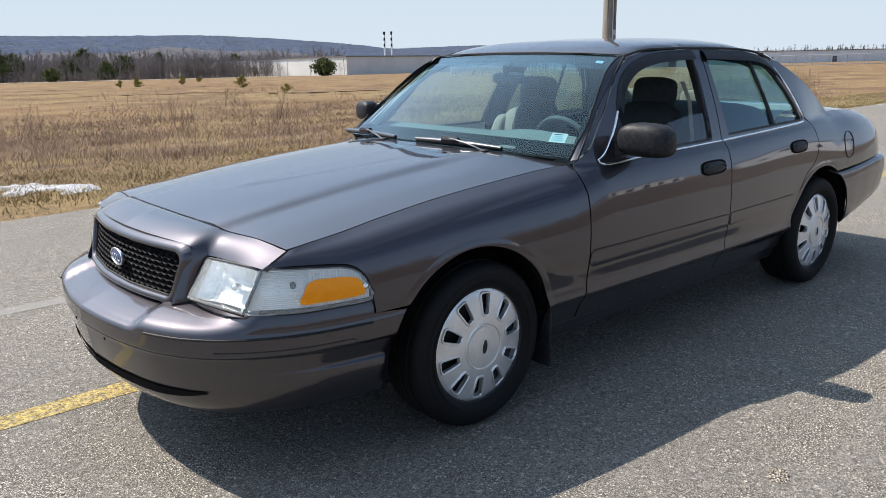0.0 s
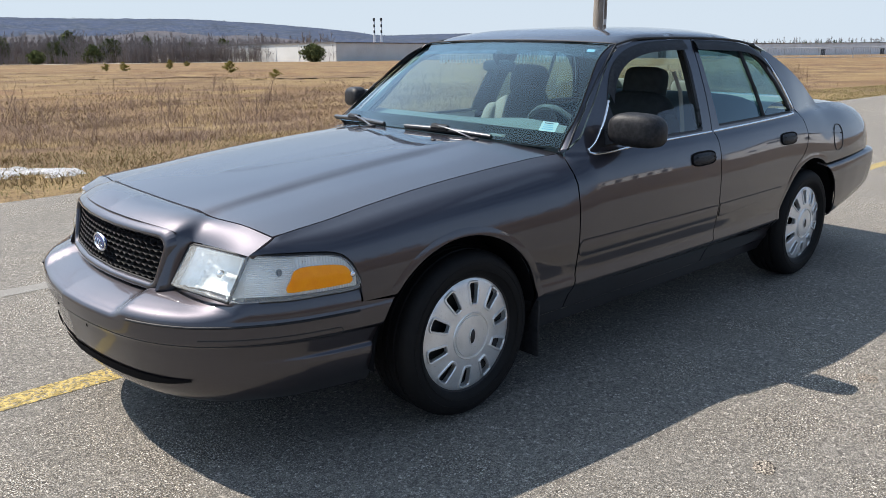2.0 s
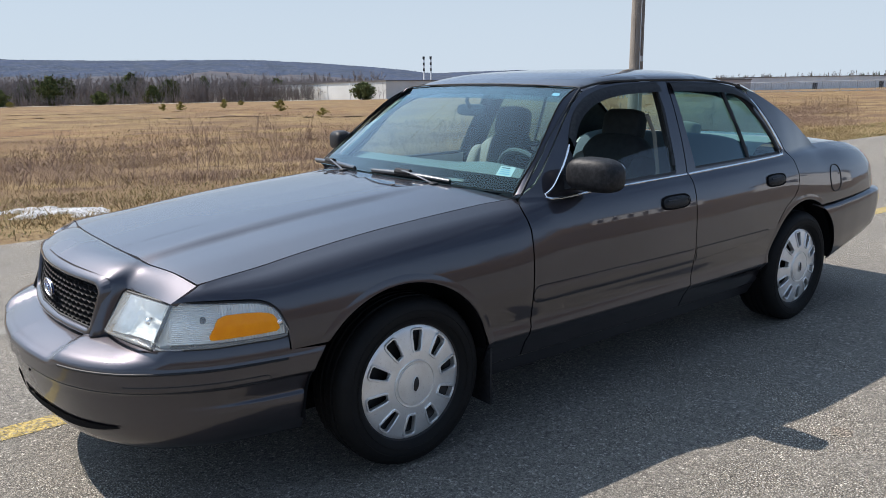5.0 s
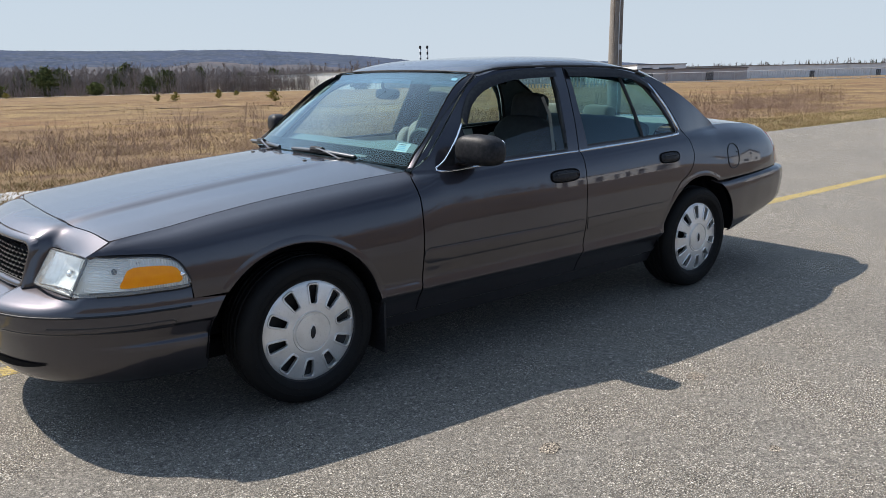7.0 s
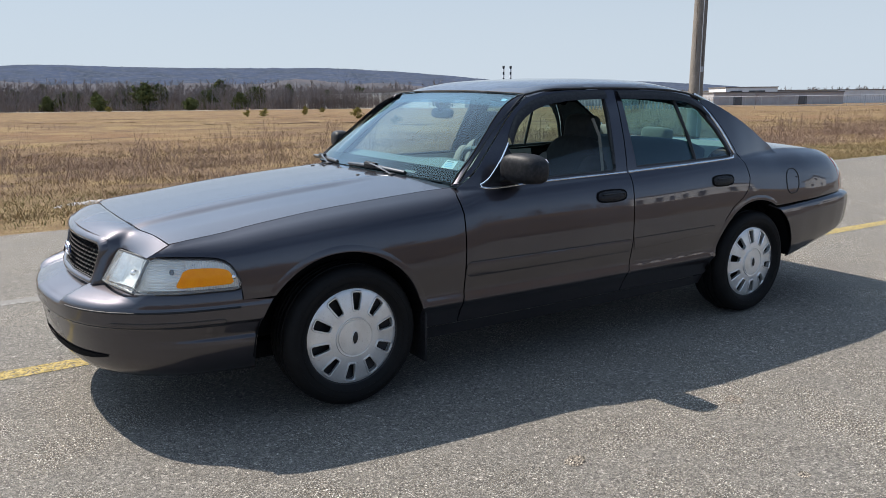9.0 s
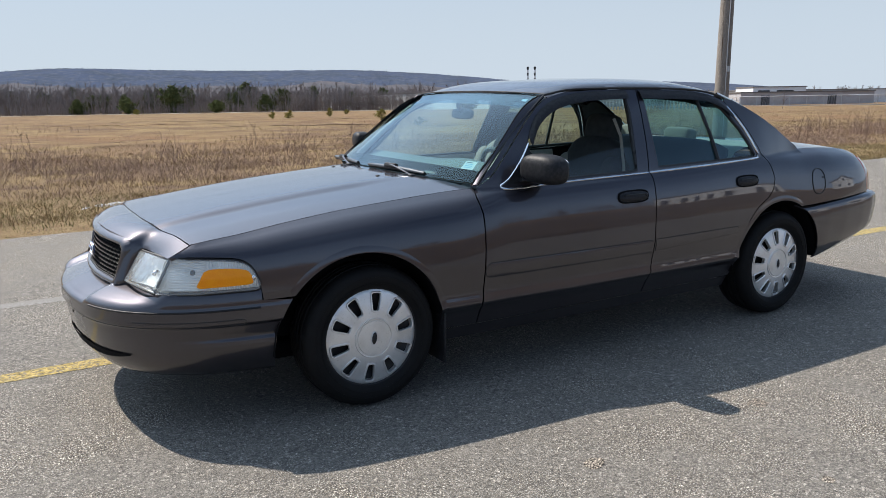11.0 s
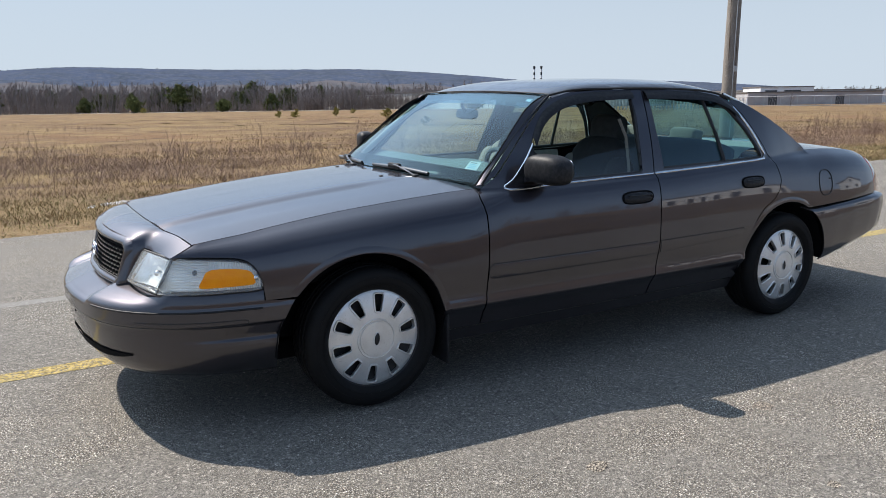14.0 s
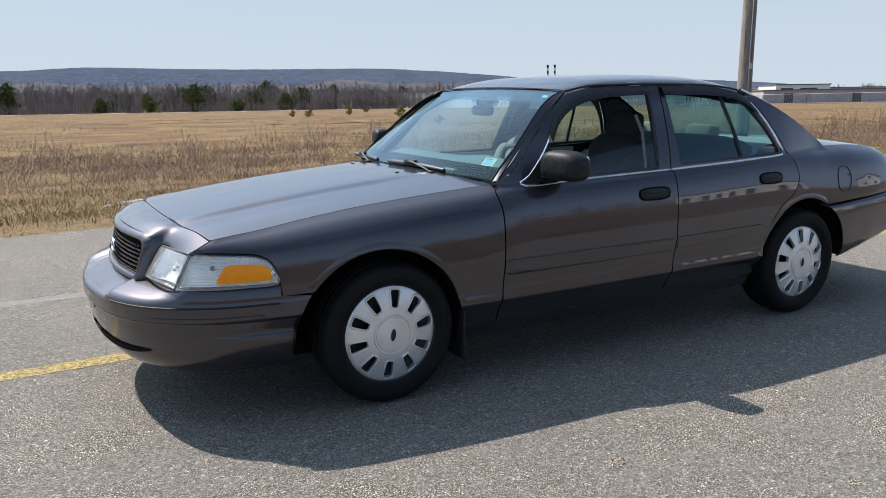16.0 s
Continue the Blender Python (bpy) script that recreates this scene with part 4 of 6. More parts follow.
for row in range(-1, 11):
    for col in range(-14, 15):
        cy, cz = col * pitch + (row % 2) * pitch / 2, 0.656 + row * tall * 1.5
        if not inside((cy, cz), inner):
            continue
        hexa = [(cy + pitch * a, cz + tall * b) for a, b in SIX]
        ins = [(cy + pitch * a * (1 - bar), cz + tall * b * (1 - bar)) for a, b in SIX]
        a = [bm.verts.new(grille_at(*q)) for q in hexa]
        b = [bm.verts.new(grille_at(*q) + Vector((-0.002, 0, 0))) for q in ins]
        c = [bm.verts.new(grille_at(*q) + Vector((0.018, 0, 0))) for q in ins]
        for k in range(6):
            j = (k + 1) % 6
            bm.faces.new((a[k], a[j], b[j], b[k]))
            bm.faces.new((b[k], b[j], c[j], c[k]))
part("honeycomb", bm, PLASTIC, grille, "black plastic honeycomb")
part("grille_back", loft([[grille_at(y, z) + Vector((0.035, 0, 0)) for y in np.linspace(-0.42, 0.42, 20)] for z in (0.63, 0.84)]), DARK, grille)
badge = part("badge", lathe([(0.0, -0.008), (0.7, -0.007), (0.93, -0.004), (1.0, 0.004)], 36), BADGE, car, "blue oval badge with a bright rim")
badge.data.transform(Matrix.Translation((-1.068, -0.03, 0.738)) @ Matrix.Rotation(radians(-90), 4, "Z") @ Matrix.Diagonal((0.055, 1, 0.030, 1)))
tube("badge_rim", [Vector((-1.072, -0.03 + 0.056 * math.cos(a), 0.738 + 0.031 * math.sin(a))) for a in np.linspace(0, 2 * math.pi, 36, endpoint=False)], 0.0035, CHROME, badge, closed=True)
tube("badge_mark", [Vector((-1.077, y - 0.03, 0.738 + 0.009 * math.sin(y * 260))) for y in np.linspace(-0.032, 0.032, 24)], 0.0022, CHROME, badge)


# head lamps and corner lamps
def quad(a, b, c, d, bulge):
    """A patch between four corners a b (low), d c (high), swelling towards its front."""
    a, b, c, d = (Vector(p) for p in (a, b, c, d))
    n = (b - a).cross(d - a).normalized()
    if n.x > 0:
        n = -n

    def spot(u, v):
        return a.lerp(b, u).lerp(d.lerp(c, u), v) + n * bulge * 4 * u * (1 - u) * (0.5 + 2 * v * (1 - v))
    return spot


def mirrored(spot, s):
    def other(u, v):
        p = spot(u, v)
        return p[0], s * p[1], p[2]
    return other


unit = dense([(0.02, 0.02), (0.98, 0.02), (0.98, 0.98), (0.12, 0.98), (0.06, 0.92)], 0.06)
CORNER = curve((-0.935, 0.740), (-0.86, 0.797), (-0.76, 0.853), (-0.66, 0.882), (-0.565, 0.899), (-0.50, 0.908))


def corner_at(x, z):
    return x, CORNER(x) - 0.18 * max(0.0, z - 0.70) - 0.06 * (z - 0.65), z


corner_edge = smooth([(-0.93, 0.652), (-0.80, 0.646), (-0.66, 0.648), (-0.528, 0.652), (-0.532, 0.70), (-0.56, 0.75), (-0.61, 0.774), (-0.70, 0.785), (-0.80, 0.792), (-0.868, 0.794), (-0.90, 0.72)], 0.02)
amber_edge = smooth([(-0.772, 0.674), (-0.70, 0.672), (-0.562, 0.674), (-0.551, 0.682), (-0.553, 0.70), (-0.566, 0.728), (-0.60, 0.741), (-0.66, 0.747), (-0.72, 0.747), (-0.742, 0.738), (-0.758, 0.71)], 0.012)
for s in (-1, 1):
    facing = lambda p, s=s: Vector((-0.6, s, 0))
    lamp = tagged(new("headlamp"), "clear headlamp with a chromed reflector")
    lamp.parent = car
    clear = quad((-1.003, 0.468, 0.657), (-0.930, 0.744, 0.642), (-0.858, 0.764, 0.790), (-0.926, 0.476, 0.792), 0.030)
    behind = quad((-0.980, 0.472, 0.659), (-0.906, 0.738, 0.645), (-0.836, 0.760, 0.787), (-0.903, 0.480, 0.789), -0.012)
    skin("lens", unit, mirrored(clear, s), LENS, lamp, facing, step=0.1, rim=0.03)

    def bowl(u, v, s=s):
        p = behind(u, v)
        r = math.hypot((u - 0.62) * 1.9, (v - 0.5) * 1.2)
        return p.x + 0.03 * max(0.0, 1 - r * r) + 0.004 * math.sin(u * 60) * (u < 0.35), s * p.y, p.z
    skin("reflector", unit, bowl, REFLECTOR, lamp, facing, step=0.05, rim=0.03)
    part("bulb", pillow((0.018, 0.014, 0.014), Vector((mirrored(behind, s)(0.62, 0.5))) + Vector((-0.005, 0, 0)), 2, 12, 8), CHROME, lamp)
    tube("lamp_seal", [Vector(mirrored(clear, s)(u, v)) + Vector((0.006, 0, 0)) for u, v in unit], 0.006, SEAL, lamp, closed=True)
    turn = tagged(new("corner_lamp"), "clear corner lamp with an amber indicator")
    turn.parent = car
    skin("lens", corner_edge, mirrored(corner_at, s), LENS, turn, facing, step=0.03, rim=0.02)

    top = curve((-0.925, 0.66), (-0.90, 0.722), (-0.872, 0.788), (-0.80, 0.788), (-0.70, 0.781), (-0.61, 0.770), (-0.565, 0.748), (-0.535, 0.70))
    rows = []
    for x in np.linspace(-0.922, -0.537, 78).tolist():
        rib = []
        for i in range(41):
            z = 0.654 + (top(x) - 0.656) * i / 40
            p = corner_at(x, z)
            rib.append(Vector((p[0] + 0.012, s * (p[1] - 0.022 + (0.0035 * (i % 2) if x < -0.74 else 0.0025 * (round((x + 0.922) * 200) % 2))), z)))
        rows.append(rib)
    part("reflector", loft(rows), RIBBED, turn, sharp=25)
    part("bulb", pillow((0.010, 0.008, 0.012), Vector(mirrored(corner_at, s)(-0.785, 0.735)) + Vector((0.004, -s * 0.012, 0)), 2.5, 10, 6), STEEL, turn)

    def glow(x, z, s=s):
        p = corner_at(x, z)
        return p[0], s * (p[1] + 0.001), p[2]
    skin("indicator", amber_edge, glow, AMBER, turn, facing, step=0.02, rim=0.016, label="amber indicator lens")
    tube("lamp_seal", [Vector(mirrored(corner_at, s)(*q)) + Vector((0.005, -s * 0.008, 0)) for q in corner_edge if q[0] > -0.86], 0.0075, SEAL, turn)
    part("screw", pillow((0.010, 0.006, 0.010), Vector(mirrored(corner_at, s)(-0.548, 0.702)), 2, 12, 8), CHROME, turn)

# rear bumper
RB = curve((0.0, 4.235), (0.4, 4.22), (0.65, 4.18), (0.8, 4.115), (0.87, 4.035), (0.908, 3.92))
TAIL = paced([(RB(w), w) for w in np.linspace(0, 0.905, 24).tolist()] + [(3.8, 0.920), (3.6, 0.932), (3.4, 0.938), (3.24, 0.937), (3.0, 0.935)])
RDEPTH = curve((0.0, 0.06), (0.05, 0.012), (0.10, 0.0), (0.3, -0.006), (0.55, 0.0), (0.75, 0.008), (0.9, 0.022), (1.0, 0.05))


def tail_at(s):
    def spot(t, v):
        x, y, n = on_plan(TAIL, min(max(t, 0.0), 1.0))
        top = 0.735 - 0.03 * max(0.0, min(1.0, (3.82 - x) / 0.6))
        low = 0.455 - 0.13 * max(0.0, min(1.0, (3.97 - x) / 0.65))
        return x - n.x * RDEPTH(v), s * (y - n.y * RDEPTH(v)), top + (low - top) * v
    return spot


for s in (-1, 1):
    sp = tail_at(s)
    ends = []
    for v in np.linspace(0.0, 1.0, 30).tolist():
        z = sp(0.86, v)[2]
        ends.append((plan_time(TAIL, REAR_ARCH[0] + math.sqrt(max(0.0, REAR_ARCH[2] ** 2 - (z - REAR_ARCH[1]) ** 2))), v))
    skin("rear_bumper", dense([(0.0, 0.0), *ends, (0.0, 1.0)], 0.02), sp, PAINT, car, lambda p, s=s: Vector((p.x - 3.5, s * 0.9, 0.2)), step=0.03, rim=0.008, label="painted plastic rear bumper cover")
    part("boot_face", loft([[Vector((deck_at(4.13, s * y)[0] + dx, s * y, z)) for y in np.linspace(0, wide, 8)] for dx, z, wide in ((0.0, 0.935, 0.58), (0.03, 0.90, 0.64), (0.05, 0.74, 0.70))]), PAINT, car)
    part("mud_flap", block(0.372, 0.384, min(s * 0.74, s * 0.925), max(s * 0.74, s * 0.925), 0.15, 0.40, 0.004), PLASTIC, car, "black rubber mud flap")

# ---- wheels ----
TY = [(0.232, 0.10), (0.245, 0.114), (0.275, 0.122), (0.305, 0.117), (0.322, 0.104), (0.330, 0.090), (0.3345, 0.080), (0.335, 0.062), (0.327, 0.060), (0.327, 0.052), (0.3355, 0.050), (0.336, 0.022),
      (0.328, 0.020), (0.328, 0.012), (0.336, 0.010), (0.336, -0.010), (0.328, -0.012), (0.328, -0.020), (0.336, -0.022), (0.3355, -0.050), (0.327, -0.052), (0.327, -0.060), (0.335, -0.062), (0.3345, -0.080),
      (0.330, -0.090), (0.322, -0.104), (0.305, -0.117), (0.275, -0.122), (0.245, -0.114), (0.232, -0.10)]
TY = [(r * 1.011, y) for r, y in TY]
COVER = curve((0.0, 0.010), (0.09, 0.010), (0.12, 0.008), (0.19, -0.002), (0.222, -0.009), (0.2395, -0.020))


def cover_at(a, b):
    return a, -(0.105 + COVER(math.hypot(a, b))), b


def wheel():
    w = tagged(new("wheel"), "black tyre on a steel wheel with a silver ten-slot cover")
    sipe = {5, 6, 7, 22, 23, 24}
    part("tyre", lathe(TY, 140, wave=lambda k, i: -0.004 if i in sipe and k % 2 else 0.0), RUBBER, w, "black all-season tyre")
    for q in (0.262, 0.292):
        tube("sidewall_ring", [Vector((q * math.cos(a), -0.1205, q * math.sin(a))) for a in np.linspace(0, 2 * math.pi, 64, endpoint=False)], 0.0014, RUBBER, w, closed=True, normal=(0, 1, 0))
    slots = []
    for k in range(10):
        a = radians(90 + 36 * k)
        r, t = Vector((math.cos(a), math.sin(a))), Vector((-math.sin(a), math.cos(a)))
        slots.append(smooth([r * rr + t * tt for rr, tt in ((0.127, -0.0145), (0.127, 0.0145), (0.136, 0.0195), (0.205, 0.0275), (0.2135, 0.021), (0.2155, 0.0), (0.2135, -0.021), (0.205, -0.0275), (0.136, -0.0195))], 0.008))
    ring = [Vector((0.2395 * math.cos(a), 0.2395 * math.sin(a))) for a in np.linspace(0, 2 * math.pi, 80, endpoint=False)]
    cover = skin("wheel_cover", ring, cover_at, SILVER, w, lambda p: Vector((0, -1, 0)), holes=slots, step=0.012, rim=0.022, label="silver plastic wheel cover with ten slots")
    for hole in slots:
        tube("slot_rim", [Vector(cover_at(*q)) + Vector((0, -0.0015, 0)) for q in hole], 0.0052, SILVER, cover, sides=6, closed=True, normal=(0, 1, 0))
    part("hub_cap", lathe([(0.0, -0.1205), (0.06, -0.1200), (0.082, -0.1190), (0.0850, -0.1105), (0.088, -0.1105), (0.0905, -0.1190), (0.0945, -0.1195), (0.0985, -0.112)], 56), SILVER, w, "round silver hub cap")
    part("steel_rim", lathe([(0.0, -0.055), (0.09, -0.055), (0.15, -0.06), (0.21, -0.075), (0.238, -0.10), (0.238, 0.09), (0.2, 0.05), (0.0, 0.05)], 40), STEEL, w)
    mark = part("cap_badge", lathe([(0.0, -0.004), (0.85, -0.003), (1.0, 0.003)], 24), STEEL, w, "dark oval cap mark with a bright rim")
    mark.data.transform(Matrix.Translation((0, -0.1225, 0)) @ Matrix.Diagonal((0.014, 1, 0.031, 1)))
    tube("cap_badge_rim", [Vector((0.0145 * math.cos(a), -0.1235, 0.0315 * math.sin(a))) for a in np.linspace(0, 2 * math.pi, 24, endpoint=False)], 0.0022, SILVER, mark, closed=True, normal=(0, 1, 0))
    return w


first = wheel()
first.parent = car
first.matrix_basis = pose(0.0, -0.789, 0.339, 0, 7, 0)
copy_thing(first, pose(2.913, -0.799, 0.339, 0, -5, 0))
copy_thing(first, pose(0.0, 0.789, 0.339, 0, 20, 180))
copy_thing(first, pose(2.913, 0.799, 0.339, 0, 11, 180))

# ---- mirrors and wipers ----
for s in (-1, 1):
    mir = tagged(new("door_mirror"), "black plastic door mirror")
    mir.parent = car
    if s > 0:
        mir.matrix_basis = Matrix.Translation((0.12, 0.235, 0.285)) @ Matrix.Scale(0.78, 4)
    bm = pillow((0.072, 0.118, 0.074), (0.928, s * 0.980, 1.078), 3.2, 28, 18)
    for v in bm.verts:
        k = (abs(v.co.y) - 0.980) / 0.118
        v.co.z += -0.012 * k * k - (0.010 * k if k < 0 else 0.0)
        v.co.x += 0.025 * k
    part("housing", bm, PLASTIC, mir)
    part("mount", loft([[Vector((x, s * y, z)) for x, y, z in row] for row in (
        ((0.86, 0.84, 1.0), (1.0, 0.85, 0.995), (1.0, 0.83, 1.06), (0.88, 0.82, 1.07)), ((0.875, 0.90, 1.018), (0.965, 0.90, 1.012), (0.965, 0.90, 1.065), (0.885, 0.90, 1.065)))], closed=True, caps=True), PLASTIC, mir)

    def sail(x, v, s=s):
        w, z = side(x, v)
        return x, s * (w - 0.001), z
    skin("sail_panel", lifted(dense([(0.775, 0.992), (0.99, 0.998), (0.985, 1.06), (0.968, 1.19), (0.88, 1.09)], 0.03)), sail, PLASTIC, mir, outwards(s), rim=0.01)
    part("mirror_glass", pillow((0.004, 0.10, 0.058), (1.006, s * 0.980, 1.074), 3.5, 20, 12), CHROME, mir)


def wiper(foot, tip, end, mid):
    w = tagged(new("wiper"), "black wiper arm and blade")
    w.parent = car
    arm = smooth([foot, (Vector(foot) + Vector(mid)) / 2 + Vector((-0.014, 0, 0.012)), mid], 0.05, False)
    tube("arm", arm, 0.006, METAL_ARM, w, flat=0.6)
    blade = smooth([tip, Vector(tip).lerp(Vector(end), 0.5) + Vector((-0.004, 0, 0.006)), end], 0.04, False)
    tube("blade", blade, 0.006, SEAL, w, flat=1.8)
    up = Vector((-0.63, -0.08, 0.77))
    rows = []
    for i, q in enumerate(blade):
        along = (blade[min(i + 1, len(blade) - 1)] - blade[max(i - 1, 0)]).normalized()
        flat = up - along * up.dot(along)
        across = flat.cross(along).normalized()
        k = 0.75 + 0.25 * math.sin(math.pi * i / (len(blade) - 1))
        rows.append([q + flat * 0.010 + across * (a * k) + flat * (b * k) for a, b in ((-0.012, -0.003), (-0.010, 0.003), (-0.006, 0.0055), (0.0, 0.0065), (0.006, 0.0055), (0.010, 0.003), (0.012, -0.003), (0.004, -0.007), (-0.004, -0.007))])
    part("blade_frame", loft(rows, closed=True, caps=True), WIPER, w, "glossy black blade spine")
    tube("blade_clip", [Vector(tip).lerp(Vector(end), k) + Vector((-0.015, 0, 0.020)) for k in (0.36, 0.54)], 0.015, PLASTIC, w)
    part("pivot_cap", pillow((0.02, 0.025, 0.010), foot, 2.4, 14, 8), PLASTIC, w)


wiper((0.480, -0.415, 1.024), (0.455, 0.045, 1.046), (0.525, -0.482, 1.034), (0.465, -0.190, 1.068))
wiper((0.440, 0.30, 1.030), (0.580, 0.83, 1.030), (0.468, 0.225, 1.042), (0.495, 0.520, 1.064))
for y in (-0.30, 0.30):
    part("washer_nozzle", pillow((0.010, 0.014, 0.004), (0.335, y, hood_at(0.335, y)[2] + 0.001), 2.5, 14, 8), PLASTIC, car, "small black washer nozzle")

# ---- inside the car ----
part("cabin_floor", block(0.46, 3.1, -0.78, 0.78, 0.30, 0.33), DARKTRIM, car)
part("seat_bulkhead", block(2.98, 3.0, -0.74, 0.74, 0.33, 1.0), DARKTRIM, car)
part("parcel_shelf", loft([[Vector((x, y, z)) for y in np.linspace(-0.70, 0.70, 8)] for x, z in ((2.66, 1.02), (2.70, 1.06), (2.78, 1.085), (2.95, 1.092), (3.17, 1.095))]), TRIM, car, "pale grey parcel shelf")
rows = []
for y in np.linspace(-0.80, 0.80, 26):
    x0 = FOOT(y / 0.8).x
    hump = 0.022 * math.exp(-((y + 0.38) / 0.20) ** 2)
    rows.append([Vector((x0 + 0.015, y, FOOT(y / 0.8).z - 0.03)), Vector((x0 + 0.10, y, 1.018)), Vector((x0 + 0.20, y, 1.046 + hump * 0.6)), Vector((0.86, y, 1.070 + hump)), Vector((0.90, y, 1.046 + hump)), Vector((0.905, y, 0.93)), Vector((0.86, y, 0.60))])
part("dashboard", loft(rows), DASH, car, "grey dashboard")
rows = []
for x in np.linspace(1.17, 2.66, 20):
    rows.append([Vector((x, y, roof_at(x, y)[2] - 0.035)) for y in np.linspace(-0.6, 0.6, 14)])
part("headliner", loft(rows), CLOTH, car, "pale cloth headliner")
for s in (-1, 1):
    for x0, x1 in ((0.64, 1.70), (1.86, 2.44)):
        part("door_card", loft([[Vector((x, s * (side(x, rise(x, z))[0] - d), z)) for x in np.linspace(x0, x1, 8)] for z, d in ((0.36, 0.07), (0.6, 0.085), (0.72, 0.13), (0.76, 0.085), (0.96, 0.07), (1.0, 0.035))]), TRIM, car, "pale grey inner door panel")
    rows = [[flank(x, z, s, -0.03), flank(x, z, s, -0.075) + Vector((0.01, 0, 0)), flank(x + 0.10, z, s, -0.075), flank(x + 0.10, z, s, -0.03)] for x, z in ((1.725, 1.0), (1.745, 1.17), (1.77, 1.3), (1.79, 1.43))]
    part("pillar_trim", loft(rows, closed=True, caps=True), DARKTRIM, car)
    rows = [[flank(x, z, s, -0.03), flank(x + dx, z, s, -0.05)] for (x, z), dx in zip(((2.755, 1.05), (2.72, 1.14), (2.66, 1.25), (2.57, 1.36)), (0.40, 0.36, 0.28, 0.16))]
    part("rear_pillar_trim", loft(rows), DARKTRIM, car)
    tube("front_pillar_trim", [flank(x, z, s, -0.05) for x, z in ((0.72, 1.04), (0.9, 1.21), (1.05, 1.34), (1.2, 1.42))], 0.018, TRIM, car)


def padded(size, centre, tilt, power=3.4):
    bm = pillow(size, (0, 0, 0), power, 24, 16)
    bmesh.ops.transform(bm, matrix=Matrix.Translation(centre) @ Matrix.Rotation(radians(tilt), 4, "Y"), verts=bm.verts)
    return bm


for y, x in ((-0.39, 1.77), (0.39, 1.66)):
    seat = tagged(new("front_seat"), "dark bucket seat with parchment cloth bolsters")
    seat.parent = car
    part("cushion", padded((0.27, 0.26, 0.09), (x - 0.32, y, 0.55), -6), CLOTH, seat)
    part("backrest", padded((0.085, 0.245, 0.30 if y > 0 else 0.33), (x - 0.03, y, 0.835 if y > 0 else 0.86), 14), CLOTH if y > 0 else DARKTRIM, seat)
    if y > 0:
        part("seat_panel", padded((0.07, 0.165, 0.34), (x - 0.065, y - 0.07, 0.86), 14), DARKTRIM, seat, "dark centre panel")
    for s in (-1, 1):
        part("bolster", padded((0.10, 0.06, 0.26), (x - 0.05, y + s * 0.205, 0.815), 14), DARKTRIM if s < 0 else CLOTH, seat)
    part("headrest", padded((0.055, 0.128, 0.098), (x + 0.075, y, 1.215), 10, 4.2), DARKTRIM, seat, "dark grey padded headrest")
    for d in (-0.05, 0.05):
        tube("headrest_post", [(x + 0.055, y + d, 1.10), (x + 0.07, y + d, 1.2)], 0.006, CHROME, seat)
    tube("belt_strap", [(1.66, -0.68, 1.30), (1.69, -0.71, 1.20), (1.705, -0.73, 1.02), (1.70, -0.74, 0.80)], 0.012, CLOTH, seat, "pale safety belt", flat=0.15) if y < 0 else None
bench = tagged(new("rear_bench"), "dusky blue rear bench seat with pale headrests")
bench.parent = car
part("cushion", padded((0.30, 0.68, 0.10), (2.30, 0, 0.55), -5, 5.0), CLOTH, bench)
part("backrest", padded((0.10, 0.69, 0.30), (2.64, 0, 0.835), 20, 5.0), BLUECLOTH, bench)
for y in (-0.02, 0.46):
    part("headrest", padded((0.06, 0.125, 0.05), (2.93, y, 1.135), 10, 4.0), CLOTH, bench)
wheel_hub = tagged(new("steering_wheel"), "grey three-spoke steering wheel")
wheel_hub.parent = car
turn = Matrix.Translation((1.10, -0.38, 0.965)) @ Matrix.Rotation(radians(-22), 4, "Y")
tube("wheel_ring", [turn @ Vector((0, 0.185 * math.cos(a), 0.185 * math.sin(a))) for a in np.linspace(0, 2 * math.pi, 40, endpoint=False)], 0.014, WHEELGREY, wheel_hub, closed=True)
bm = pillow((0.03, 0.085, 0.07), (0, 0, 0), 3)
bmesh.ops.transform(bm, matrix=turn, verts=bm.verts)
part("horn_pad", bm, WHEELGREY, wheel_hub)
for a in (0, 180, 270):
    tube("spoke", [turn @ Vector((0.008, 0.07 * math.cos(radians(a)), 0.06 * math.sin(radians(a)))), turn @ Vector((0, 0.18 * math.cos(radians(a)), 0.18 * math.sin(radians(a))))], 0.014, WHEELGREY, wheel_hub, flat=0.7)
tube("column", [turn @ Vector((0, 0, 0)), turn @ Vector((-0.16, 0, 0))], 0.05, DASH, wheel_hub)
inner_mirror = tagged(new("rear_view_mirror"), "dark rear-view mirror on the windscreen")
inner_mirror.parent = car
part("housing", padded((0.018, 0.115, 0.032), (1.065, 0.0, 1.325), 8, 3.5), PLASTIC, inner_mirror)
tube("stalk", [(1.055, 0.0, 1.335), (1.03, 0.0, 1.372), (1.035, 0, 1.392)], 0.010, PLASTIC, inner_mirror)
for s in (-1, 1):
    part("sun_visor", padded((0.075, 0.17, 0.012), (1.235, s * 0.36, 1.425), -14, 4.0), TRIM, car)


def sticker(name, u0, u1, t0, t1, mat, proud, label=""):
    rows = [[Vector(screen(u, t)) + Vector((0.53, 0, -0.85)) * proud for u in np.linspace(u0, u1, 5)] for t in np.linspace(t0, t1, 4)]
    return part(name, loft(rows), mat, car, label)


